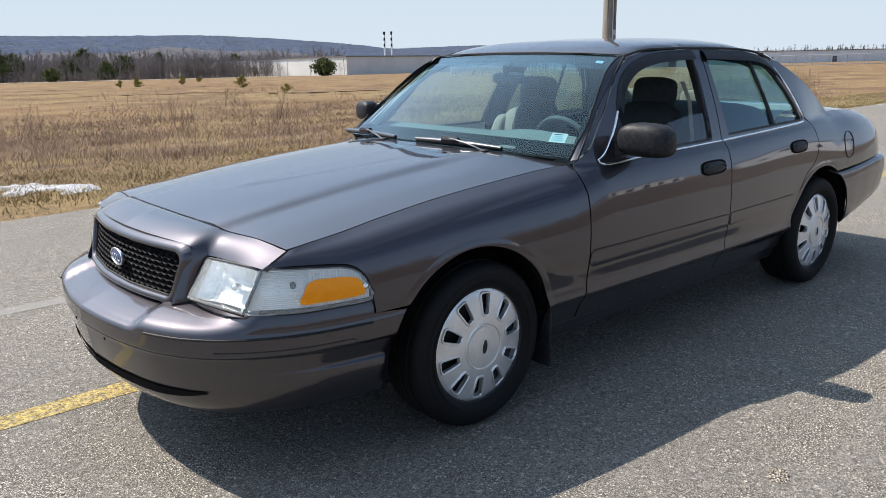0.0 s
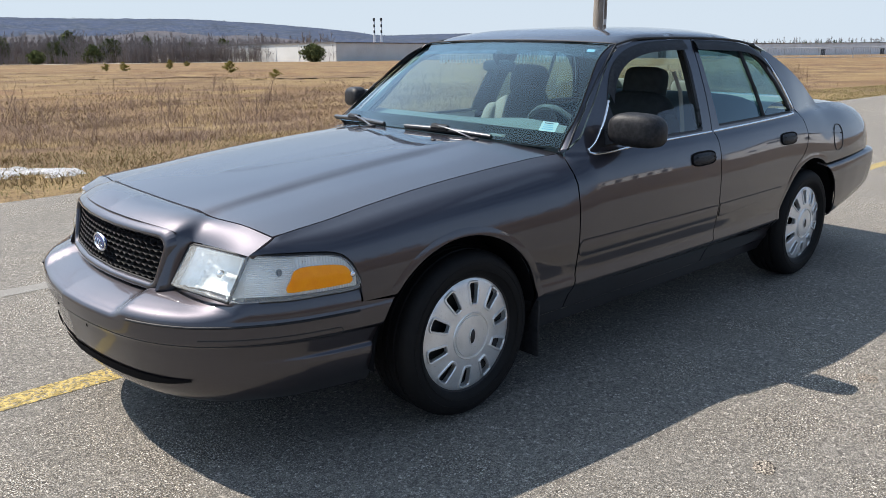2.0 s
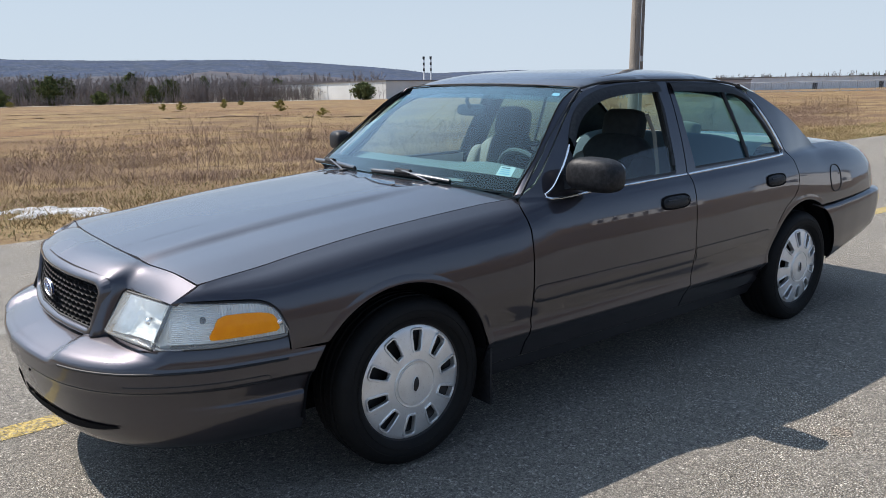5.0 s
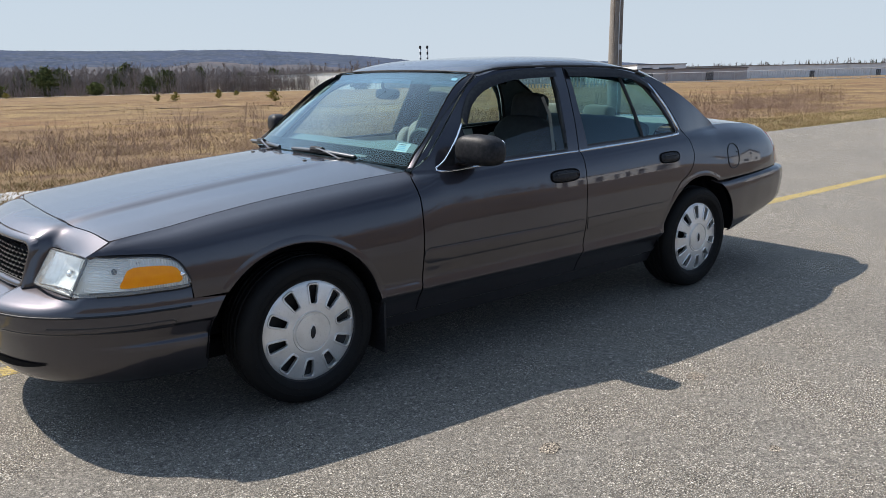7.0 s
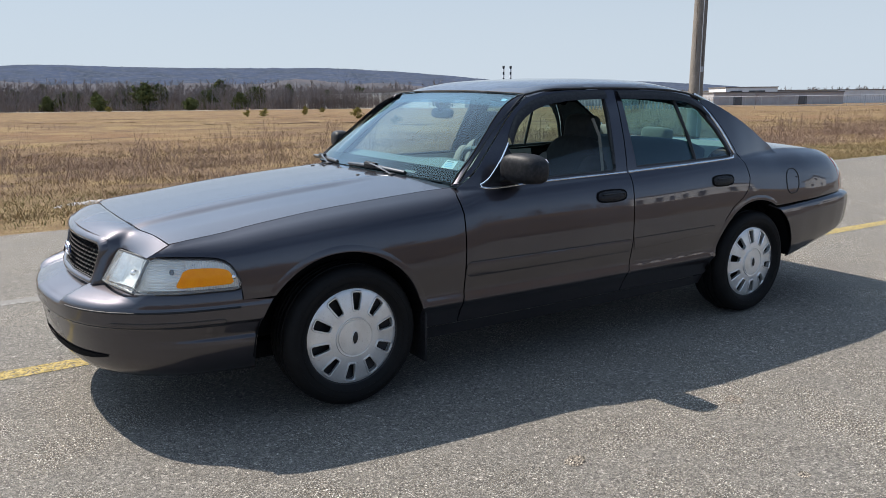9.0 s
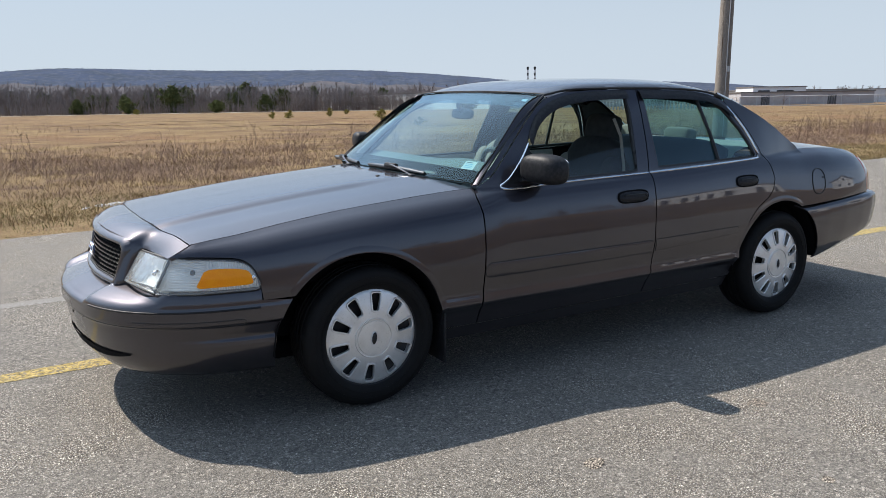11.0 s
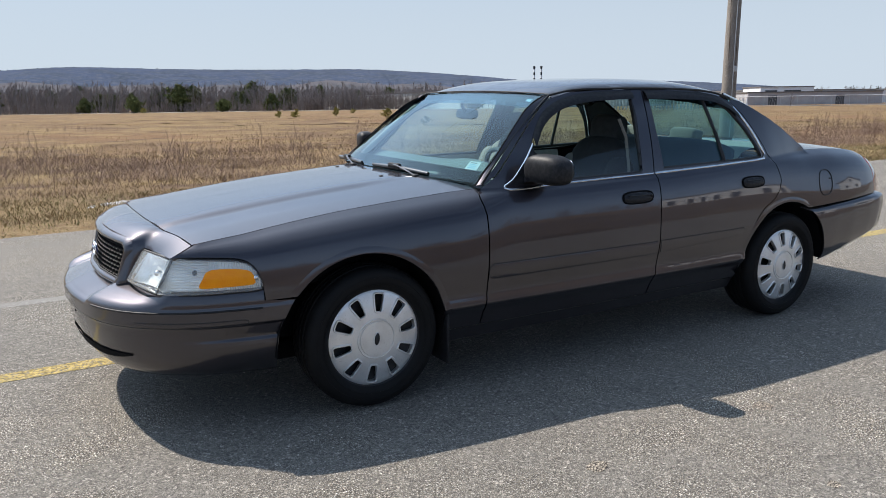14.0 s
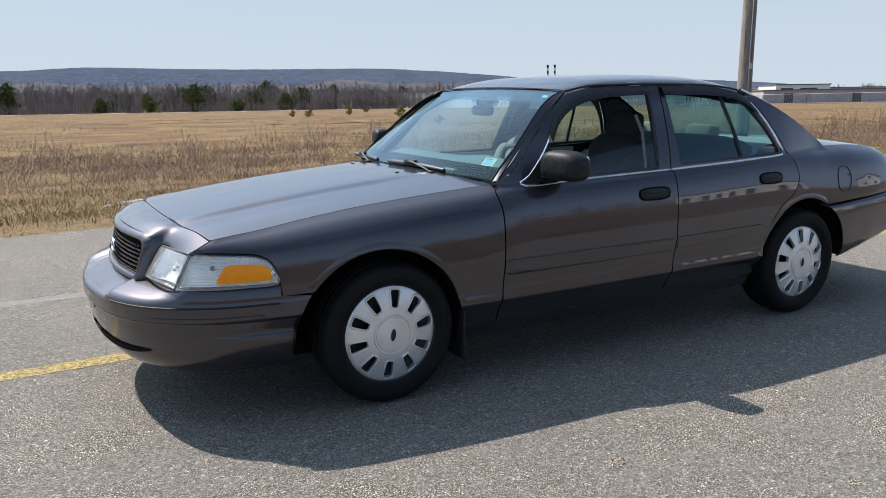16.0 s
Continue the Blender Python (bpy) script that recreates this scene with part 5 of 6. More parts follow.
sticker("inspection_sticker", -0.895, -0.805, 0.12, 0.198, PAPER, 0.004, "pale blue and white windscreen sticker")
for i in range(4):
    sticker("sticker_print", -0.882 + 0.004 * i, -0.82, 0.131 + 0.016 * i, 0.138 + 0.016 * i, BLUEINK if i < 3 else INK, 0.002)
sticker("dash_label", -0.64, -0.54, 0.035, 0.055, DASH, 0.004)
sticker("small_sticker", -0.86, -0.80, 0.90, 0.93, BLUEINK, 0.003)

# ---- ground ----
ASPHALT = material("asphalt", (0.205, 0.182, 0.1492), rough=0.92, spec=0.25, speck=((130.0, (0.0369, 0.03526, 0.03362), 0.485, 0.525), (150.0, (0.6396, 0.6232, 0.5822), 0.565, 0.595), (0.45, (0.1599, 0.1501, 0.1378), 0.42, 0.68), (2.6, (0.1763, 0.1665, 0.1533), 0.4, 0.7)), bump=((150.0, 0.010),))
EARTH = material("dry_grass_ground", (0.205, 0.141, 0.0738), rough=1.0, spec=0.1,
                 speck=((0.9, (0.1435, 0.09348, 0.05576), 0.48, 0.68), (9.0, (0.2542, 0.1853, 0.1), 0.45, 0.7), (0.035, (0.1845, 0.1082, 0.05904), 0.42, 0.60), (0.09, (0.1353, 0.0861, 0.05248), 0.46, 0.60), (0.25, (0.246, 0.1738, 0.0861), 0.5, 0.62), (0.55, (0.1107, 0.07052, 0.04756), 0.56, 0.65), (45.0, (0.1025, 0.07052, 0.0451), 0.52, 0.64)), bump=((7.0, 0.06), (40.0, 0.03)))
grainy(ASPHALT, (95.0, 0.7, ((0.0, 0.42), (0.35, 0.85), (0.75, 1.05), (0.9, 1.2), (1.0, 2.2))), (210.0, 0.6, ((0.0, 0.35), (0.5, 1.0), (1.0, 1.6))))
YELLOW = material("worn_yellow_paint", (0.3526, 0.2665, 0.0943), rough=0.9, spec=0.2, speck=((70.0, (0.1148, 0.1025, 0.082), 0.53, 0.60), (45.0, (0.205, 0.1845, 0.1394), 0.54, 0.63), (6.0, (0.2706, 0.2214, 0.1066), 0.48, 0.70)), bump=((80.0, 0.01),))
grainy(YELLOW, (62.0, 0.7, ((0.0, 0.45), (0.4, 0.9), (1.0, 1.5))))
WHITE = material("worn_white_paint", (0.328, 0.3198, 0.3034), rough=0.9, spec=0.2, speck=((70.0, (0.082, 0.0779, 0.0738), 0.50, 0.56), (40.0, (0.1886, 0.1804, 0.164), 0.44, 0.54), (3.0, (0.1968, 0.1886, 0.1722), 0.40, 0.6)), bump=((80.0, 0.01),))
STAIN = material("rusty_stain", (0.1927, 0.1681, 0.141), rough=0.95, spec=0.2, speck=((130.0, (0.0369, 0.03362, 0.03116), 0.485, 0.525), (150.0, (0.41, 0.369, 0.3157), 0.565, 0.595)))
grainy(STAIN, (95.0, 0.7, ((0.0, 0.42), (0.35, 0.85), (0.75, 1.05), (1.0, 1.9))), (210.0, 0.6, ((0.0, 0.35), (0.5, 1.0), (1.0, 1.6))))
rng = np.random.default_rng(7)
edge = [(x, 5.05 + 0.10 * noise.noise(Vector((x * 0.35, 0, 0))) + 0.05 * noise.noise(Vector((x * 1.7, 3, 0)))) for x in np.arange(-40, 120, 0.35)]
mesh = bpy.data.meshes.new("road")
verts = [(x, y, 0.0) for x, y in edge] + [(x, -4.95 - 0.12 * noise.noise(Vector((x * 0.4, 8, 0))), 0.0) for x, _ in edge]
k = len(edge)
mesh.from_pydata(verts, [], [(i, k + i, k + i + 1, i + 1) for i in range(k - 1)])
road = tagged(link("road", mesh, ASPHALT, at=LEANING), "worn grey asphalt with pale aggregate", "road", kind="structure")


def stripe(name, y, half, x0, x1, mat, label):
    xs = np.arange(x0, x1, 0.25)
    v = [(x, y + half + 0.012 * noise.noise(Vector((x * 3, y, 1))), 0.002) for x in xs] + [(x, y - half + 0.012 * noise.noise(Vector((x * 3, y, 5))), 0.002) for x in xs]
    m = bpy.data.meshes.new(name)
    m.from_pydata(v, [], [(i, len(xs) + i, len(xs) + i + 1, i + 1) for i in range(len(xs) - 1)])
    return tagged(link(name, m, mat, at=LEANING), label, "road marking", kind="structure")


stripe("yellow_line", 0.46, 0.072, -20, 90, YELLOW, "worn yellow line painted on the asphalt")
stripe("white_line", 2.07, 0.07, -20, 0.2, WHITE, "faded white line painted on the asphalt")
for x, y, r in ((0.49, -1.89, 0.05), (1.56, -1.84, 0.055), (1.16, -2.46, 0.03)):
    bm = bmesh.new()
    bm.faces.new([bm.verts.new((x + r * (1 + 0.35 * noise.noise(Vector((math.cos(a) * 2, math.sin(a) * 2, x)))) * math.cos(a), y + 0.8 * r * (1 + 0.35 * noise.noise(Vector((math.cos(a), math.sin(a), 4)))) * math.sin(a), 0.0015)) for a in np.linspace(0, 2 * math.pi, 20, endpoint=False)])
    st = tagged(part("road_stain", bm, STAIN), "small rusty stain on the asphalt", "stain", kind="structure")
    st.matrix_basis = LEANING


def ground_height(x, y):
    """The field's height beside the road and far off."""
    lean = -(0.0056 * x * (abs(x) < 130) + 0.0218 * y) * -1
    if y < 5.4:
        return lean - 0.03 if y > -36 else -0.9
    t = min(1.0, (y - 5.4) / 14)
    base = 0.10 * (1 - t) - 0.12 * t * (1 - min(1.0, (y - 5.4) / 120))
    return base + 0.05 * noise.noise(Vector((x * 0.25, y * 0.25, 0))) * min(1.0, (y - 5.4) / 3)


ys = [-900, -300, -80, -40, -36.2, -33, -20, 0, 3, 4.6, 5.0, 5.4, *np.arange(5.8, 16, 0.6), 18, 21, 25, 30, 37, 46, 60, 80, 110, 150, 210, 300, 420, 600, 1000, 2000, 4200]
xs = [-3600, -1200, -400, -120, -60, -30, *np.arange(-16, 40, 1.0), 46, 55, 70, 95, 130, 200, 400, 900, 1800, 3600]
mesh = bpy.data.meshes.new("ground")
verts = [(x, y, ground_height(x, y) if -60 < x < 130 or y > 5.4 or y < -36 else -0.9) for y in ys for x in xs]
w = len(xs)
mesh.from_pydata(verts, [], [(j * w + i, j * w + i + 1, (j + 1) * w + i + 1, (j + 1) * w + i) for j in range(len(ys) - 1) for i in range(w - 1)])
mesh.polygons.foreach_set("use_smooth", [True] * len(mesh.polygons))
tagged(link("ground", mesh, EARTH), "dry golden grassland in early spring", "field", kind="structure")

# ground out of view, its brown darkened so the doors mirror less light
DULL = material("dull_brown_grass", (0.1107, 0.0779, 0.05084), rough=1.0, spec=0.1, speck=((0.5, (0.0697, 0.0492, 0.03444), 0.42, 0.6), (4.0, (0.1558, 0.1107, 0.0656), 0.5, 0.7)), bump=((9.0, 0.05),))
rows = [[Vector((x, y, ground_height(x, y) + 0.012)) for x in np.arange(-58, 128, 3.0)] for y in (-35.8, -28, -20, -13, -8, -6, -5.0)]
tagged(part("verge_field", loft(rows), DULL), "unseen dull brown dead grass on the near side, darkened for the door reflections", "field", kind="structure")

# ---- grass and weeds ----
GRASS = material("dry_grass", (0.3034, 0.2198, 0.1148), rough=0.9, spec=0.2, tint=(0.1558, 0.105, 0.05576))
TURF = material("verge_grass", (0.3034, 0.246, 0.1148), rough=0.9, spec=0.2, tint=(0.0902, 0.0861, 0.03116))
WEED = material("brown_weeds", (0.1394, 0.0861, 0.0697), rough=0.9, spec=0.2, tint=(0.3116, 0.2214, 0.1722))


def bare_wood(name, spots, mat, label, thick=1.0, limbs=16, category="wood", lean=0.04, spread=0.7):
    """Leafless trees or stalks, joined. spots: (place, height)."""
    p = np.array([tuple(q) for q, _ in spots])
    h = np.array([k for _, k in spots])[:, None]
    n = len(p)
    top = p + np.concatenate([rng.normal(0, lean, (n, 2)) * h, h], 1)
    a_all, b_all, r_all = [p], [top], [np.concatenate([0.012 * h, 0.003 * h], 1)]
    for _ in range(limbs):
        t, w = rng.uniform(0.2, 0.95, (n, 1)), rng.uniform(0, 2 * np.pi, (n, 1))
        a = p + (top - p) * t
        l = h * 0.34 * (1.15 - t) * rng.uniform(0.6, 1.2, (n, 1))
        b = a + np.concatenate([np.cos(w) * l * spread, np.sin(w) * l * spread, l * rng.uniform(0.6, 1.2, (n, 1))], 1)
        a_all.append(a), b_all.append(b), r_all.append(np.concatenate([0.005 * h, 0.0015 * h], 1))
        for k in (0.35, 0.65):
            c, w2 = a + (b - a) * k, w + rng.uniform(-1.3, 1.3, (n, 1))
            a_all.append(c), b_all.append(c + np.concatenate([np.cos(w2) * l * 0.4, np.sin(w2) * l * 0.4, l * 0.5], 1)), r_all.append(np.concatenate([0.003 * h, 0.001 * h], 1))
    a, b, r = np.concatenate(a_all), np.concatenate(b_all), np.concatenate(r_all) * thick
    d = b - a
    d /= np.linalg.norm(d, axis=1, keepdims=True)
    s = np.cross(d, [[0.3, 0.5, 0.8]])
    s /= np.linalg.norm(s, axis=1, keepdims=True)
    t = np.cross(d, s)
    v = np.stack([c + r[:, j:j + 1] * (math.cos(q * 2.094) * s + math.sin(q * 2.094) * t) for j, c in ((0, a), (1, b)) for q in range(3)], 1).reshape(-1, 3)
    i = np.arange(len(a))[:, None] * 6
    f = np.concatenate([np.concatenate([i + q, i + (q + 1) % 3, i + 3 + (q + 1) % 3, i + 3 + q], 1) for q in range(3)])
    m = bpy.data.meshes.new(name)
    m.from_pydata(v.tolist(), [], f.tolist())
    return tagged(link(name, m, mat), label, category, kind="stuff")


def blades(name, n, place, tall, wide, mat, label, lean=0.5):
    """Many single blades joined: place(n) gives x, y arrays."""
    x, y = place(n)
    z = np.array([ground_height(a, b) for a, b in zip(x, y)])
    a, h = rng.uniform(0, 2 * np.pi, n), tall * rng.uniform(0.45, 1.25, n)
    b, l = rng.uniform(0, 2 * np.pi, n), lean * rng.uniform(0.1, 1.2, n)
    root = np.stack([x, y, z - 0.01], 1)
    side = np.stack([np.cos(a), np.sin(a), 0 * a], 1) * (wide * rng.uniform(0.6, 1.4, n))[:, None]
    tip = root + np.stack([np.cos(b) * l * h, np.sin(b) * l * h, h], 1)
    mid = root + np.stack([np.cos(b) * l * h * 0.3, np.sin(b) * l * h * 0.3, h * 0.6], 1)
    v = np.stack([root - side, root + side, mid + side * 0.7, mid - side * 0.7, tip], 1).reshape(-1, 3)
    i = np.arange(n)[:, None] * 5
    f = [list(q) for q in np.concatenate([i, i + 1, i + 2, i + 3], 1).tolist()] + [list(q) for q in np.concatenate([i + 3, i + 2, i + 4], 1).tolist()]
    m = bpy.data.meshes.new(name)
    m.from_pydata(v.tolist(), [], f)
    return tagged(link(name, m, mat), label, "grass", kind="stuff")


def fan(y0, y1, power, x_lo=-0.12, x_hi=2.2):
    """Places in the wedge of field that lies beyond the road, thinning out with distance."""
    def place(n):
        d = y0 + (y1 - y0) * rng.uniform(0, 1, n) ** power
        return -3 + (d + 4) * rng.uniform(x_lo, x_hi, n), d
    return place


def clumped(y0, y1, count, spread, power=1.4, x_hi=2.2):
    def place(n):
        cx, cy = fan(y0, y1, power, -0.12, x_hi)(count)
        i = rng.integers(0, count, n)
        r = spread * (0.5 + cy[i] / 25)
        return cx[i] + rng.normal(0, 1, n) * r, np.maximum(cy[i] + rng.normal(0, 1, n) * r, 5.25)
    return place


blades("verge_grass", 46000, fan(5.12, 9.5, 0.9, -0.35, 3.2), 0.055, 0.0045, TURF, "short matted verge grass along the road", 1.6)
blades("dry_grass", 95000, clumped(6.0, 32, 3000, 0.26), 0.085, 0.0045, GRASS, "dry golden grass tufts", 1.8)
blades("weed_brush", 52000, clumped(9.5, 24, 240, 0.75, 1.1), 0.20, 0.0030, WEED, "low reddish brown brush of dead weeds", 1.9)
blades("far_grass", 40000, clumped(18, 120, 3000, 0.6, 1.5), 0.06, 0.02, GRASS, "dry golden grass tufts farther off", 1.8)


def weeds(name, count, y0, y1, power, tall, thick, label):
    """Branching dead stalks in loose thickets, joined."""
    tx, ty = fan(y0, y1, power)(max(12, count // 22))
    i = rng.integers(0, len(tx), count)
    x, y = tx[i] + rng.normal(0, 0.35 + ty[i] * 0.02, count), np.maximum(ty[i] + rng.normal(0, 0.35 + ty[i] * 0.02, count), 6.4)
    spots = [(Vector((a, b, ground_height(a, b))), tall * rng.uniform(0.4, 1.15)) for a, b in zip(x.tolist(), y.tolist())]
    return bare_wood(name, spots, WEED, label, thick, 8, "weeds", 0.28, 1.2)


weeds("weed_thicket", 900, 9.5, 22, 1.2, 0.50, 0.75, "brown dead branching weeds in the dry grass")
weeds("far_weed_thicket", 1100, 18, 90, 1.4, 0.36, 1.6, "brown dead weeds farther off in the field")
tall = [(Vector((a + rng.normal(0, 0.32), b + rng.normal(0, 0.32), 0)), rng.uniform(0.45, 1.05)) for a, b in zip(*[q.tolist() for q in fan(11, 26, 1.0)(34)]) for _ in range(11)]
bare_wood("tall_weeds", [(Vector((p.x, p.y, ground_height(p.x, p.y))), h) for p, h in tall], WEED, "tall reddish brown dead stalks in loose clumps", 0.55, 12, "weeds", 0.16, 0.5)
RUT = material("dark_rut", (0.123, 0.082, 0.0533), rough=1.0, spec=0.1, speck=((0.8, (0.1968, 0.1353, 0.0779), 0.42, 0.6),))
for k, (d, az0, az1) in enumerate(((68, 15.5, 27), (84, 3, 16), (60, 27.5, 36), (105, 8, 30))):
    rows = []
    for az in np.arange(az0, az1, 0.1):
        far, wide = d + 3 * noise.noise(Vector((az * 0.5, k, 0))), max(0.05, 0.8 + 1.8 * noise.noise(Vector((az * 1.4, k, 6))))
        rows.append([Vector((-1.6 + q * math.sin(radians(az)), -3.8 + q * math.cos(radians(az)), 0.09 + ground_height(-1.6 + q * math.sin(radians(az)), -3.8 + q * math.cos(radians(az))))) for q in (far - wide, far, far + wide)])
    tagged(part("rut", loft(rows), RUT), "dark worn rut across the dry field", "rut", kind="structure")

SNOW = material("old_snow", (0.41, 0.4182, 0.4346), rough=0.8, speck=((6.0, (0.1968, 0.1804, 0.1558), 0.50, 0.66), (30.0, (0.2952, 0.2952, 0.2952), 0.45, 0.7)), bump=((14.0, 0.06), (60.0, 0.02)))
bm = bmesh.new()
grid = {}
for i in range(80):
    for j in range(44):
        u, w = -2.2 + i * 0.045, -0.95 + j * 0.045
        x, y = 0.42 + 0.68 * u + 0.73 * w, 7.32 - 0.73 * u + 0.68 * w
        d = 1.1 - (u / (1.2 if u > 0 else 1.0)) ** 2 - (w / 0.78) ** 2 + 0.7 * noise.noise(Vector((x * 2.1, y * 2.1, 9))) + 0.5 * noise.noise(Vector((x * 6, y * 6, 4)))
        grid[i, j] = bm.verts.new((x, y, ground_height(x, y) - 0.075 + 0.10 * max(-0.6, min(1, d)) + 0.035 * noise.noise(Vector((x * 7, y * 7, 2)))))
for i in range(79):
    for j in range(43):
        bm.faces.new((grid[i, j], grid[i + 1, j], grid[i + 1, j + 1], grid[i, j + 1]))
tagged(part("snow_patch", bm, SNOW, sharp=80), "melting dirty snow patch in the dry grass", "snow", kind="stuff")


# ---- trees ----
def polar(az, d, z=0.0):
    return Vector((-1.6 + d * math.sin(radians(az)), -3.8 + d * math.cos(radians(az)), z))


BARK = material("grey_bark", (0.1445, 0.1258, 0.119), rough=0.95, spec=0.1, tint=(0.2465, 0.2167, 0.2082))
TRUNK = material("pine_bark", (0.10, 0.07, 0.05), rough=0.95, speck=((4.0, (0.06, 0.045, 0.035), 0.4, 0.7),))
NEEDLE = material("pine_needles", (0.060, 0.078, 0.030), rough=0.9, spec=0.1, tint=(0.13, 0.14, 0.055))
SAPLING = material("yellowish_needles", (0.14, 0.13, 0.03), rough=0.9, spec=0.2, tint=(0.28, 0.235, 0.055))
# needles for far trees, with distance haze put in as extra blue
HAZENEEDLE = material("far_conifers", (0.055, 0.072, 0.06), rough=0.95, spec=0.1, tint=(0.085, 0.10, 0.075))


def spike(v, f, a, b, r0, r1):
    """A three-sided tapering twig from a to b."""
    d = b - a
    d = d / max(np.linalg.norm(d), 1e-6)
    s = np.cross(d, [0.3, 0.5, 0.8])
    s = s / np.linalg.norm(s)
    t = np.cross(d, s)
    k = len(v)
    for p, r in ((a, r0), (b, r1)):
        for q in range(3):
            v.append(p + r * (math.cos(q * 2.094) * s + math.sin(q * 2.094) * t))
    for q in range(3):
        f.append((k + q, k + (q + 1) % 3, k + 3 + (q + 1) % 3, k + 3 + q))


def crown_mesh(name, h, half, start, n, seed, round_top=False):
    """Needle sprays round a trunk of height h: an uneven crown with gaps."""
    r = np.random.default_rng(seed)
    v, f = [], []
    limbs = max(14, n // 40)
    for i in range(limbs):
        t = start + (1 - start) * (i + r.uniform(0, 1)) / limbs
        k = (t - start) / (1 - start)
        reach = half * (math.sin(math.pi * (0.18 + 0.80 * k)) if round_top else (1.05 - k) ** 0.75) * r.uniform(0.6, 1.15)
        w = r.uniform(0, 2 * np.pi)
        for j in range(n // limbs):
            q = r.uniform(0.15, 1.0)
            c = np.array([math.cos(w) * reach * q, math.sin(w) * reach * q, h * t + reach * q * 0.25]) + r.normal(0, 0.07 * half + 0.02 * h, 3)
            s = (h * 0.6 + half) * r.uniform(0.03, 0.075)
            a, b = r.normal(0, 1, 3), r.normal(0, 1, 3)
            a, b = a / np.linalg.norm(a) * s, b / np.linalg.norm(b) * s * 0.7
            m = len(v)
            v += [c - a, c + b, c + a, c - b * 0.6 + np.array([0, 0, s * 0.5])]
            f += [(m, m + 1, m + 2), (m, m + 2, m + 3)]
    mesh = bpy.data.meshes.new(name)
    mesh.from_pydata([tuple(q) for q in v], [], f)
    return mesh


def pine(az, d, h, half, seed, start=0.08, n=900, round_top=False, sprays=None, label="dark green pine at the field's edge"):
    tree = tagged(new("pine_tree"), label, "tree", group="pines in the field")
    p = polar(az, d)
    tree.matrix_basis = Matrix.Translation((p.x, p.y, ground_height(p.x, p.y) - 0.02))
    tube("trunk", [(0, 0, 0), (0.02 * h, 0, 0.5 * h), (0.01 * h, 0.01 * h, 0.95 * h)], [0.03 * h, 0.02 * h, 0.006 * h], TRUNK, tree, sides=6)
    rnd = random.Random(seed)
    for i in range(7):
        t, w = start + 0.1 + 0.75 * i / 7, rnd.uniform(0, 6.28)
        l = half * (1.05 - t)
        tube("limb", [(0.01 * h, 0, t * h), (l * math.cos(w), l * math.sin(w), t * h + 0.2 * l)], [0.008 * h, 0.003 * h], TRUNK, tree, sides=4)
    link("crown", crown_mesh("crown", h, half, start, n, seed, round_top), sprays or NEEDLE, tree)
    return tree


for i, (az, d, h, half) in enumerate(((6.0, 330, 6.4, 2.2), (7.0, 345, 7.5, 2.4), (7.7, 335, 7.0, 2.6), (9.0, 320, 4.6, 2.2), (10.4, 335, 9.0, 2.8), (11.2, 345, 10.5, 3.2), (12.0, 338, 9.0, 3.0), (12.8, 345, 8.2, 2.8),
                                       (13.9, 325, 2.6, 1.5), (14.85, 322, 4.6, 2.2), (15.9, 345, 7.4, 2.4), (16.9, 340, 10.2, 2.8), (18.2, 335, 8.0, 2.6), (19.4, 332, 9.0, 3.0), (4.0, 345, 8.2, 2.2), (0.6, 350, 9, 2.6), (-2.2, 345, 8, 2.6), (27.6, 345, 6.0, 1.6))):
    pine(az, d + 30 * (i % 3), h * (0.8 + 0.15 * (i % 4)), half * (1.7 + 0.3 * (i % 3)), 20 + i, n=2200, round_top=i % 4 > 0)
for i, (az, d, h, half) in enumerate(((26.48, 88, 1.15, 0.5), (22.74, 130, 1.25, 0.5), (19.8, 110, 0.75, 0.55), (18.7, 112, 0.85, 0.42), (23.9, 170, 0.9, 0.5), (19.9, 210, 0.9, 0.5), (9.6, 300, 1.6, 1.0), (29.3, 62, 0.6, 0.35))):
    pine(az, d, h * 1.0, half * 1.6, 60 + i, 0.03, 700, True, sprays=SAPLING, label="small yellowish green pine sapling in the dry field")
pine(29.6, 330, 5.0, 1.9, 80, 0.15, 700)
pine(32.6, 285, 5.2, 5.2, 81, 0.03, 2600, True, label="broad dark green pine before the pale warehouse")

for i in range(14):
    pine(-8 + 2.7 * i + random.Random(i).uniform(-1.2, 1.2), 350 + 40 * (i % 3), 7.5 + 2.2 * (i % 3), 3.4 + 0.8 * (i % 2), 120 + i, 0.05, 1500, i % 3 > 0, label="olive green pine among bare trees")
spots = []
for _ in range(1900):
    az = rng.uniform(-9, 31)
    d = rng.uniform(345, 430)
    h = rng.uniform(5.0, 13.8) * (1.0 if az < 21 else 0.9 if az < 26 else 0.8)
    spots.append((polar(az, d, -0.2), h))
for _ in range(420):
    spots.append((polar(rng.uniform(20, 30.6), rng.uniform(325, 342), -0.2), rng.uniform(5.5, 9.0)))
brush = [(polar(rng.uniform(-9, 30.6), rng.uniform(328, 345), -0.2), rng.uniform(1.8, 4.6)) for _ in range(1300)]
bare_wood("brush", brush, BARK, "low leafless brush before the wood", 2.2, 12, lean=0.2, spread=1.1)
bare_wood("bare_wood", spots, BARK, "bare grey leafless wood along the field", 1.15)
spots = [(polar(rng.uniform(-12, 34), rng.uniform(520, 760), -0.5), rng.uniform(12, 19)) for _ in range(1300)]
bare_wood("far_wood", spots, BARK, "bare grey wood behind the field", 1.4)
bare_wood("bare_tree", [(polar(34.0, 290), 6.2), (polar(33.7, 292), 4.5), (polar(54.2, 150), 3.2)], BARK, "small leafless trees beside the buildings", 1.3)
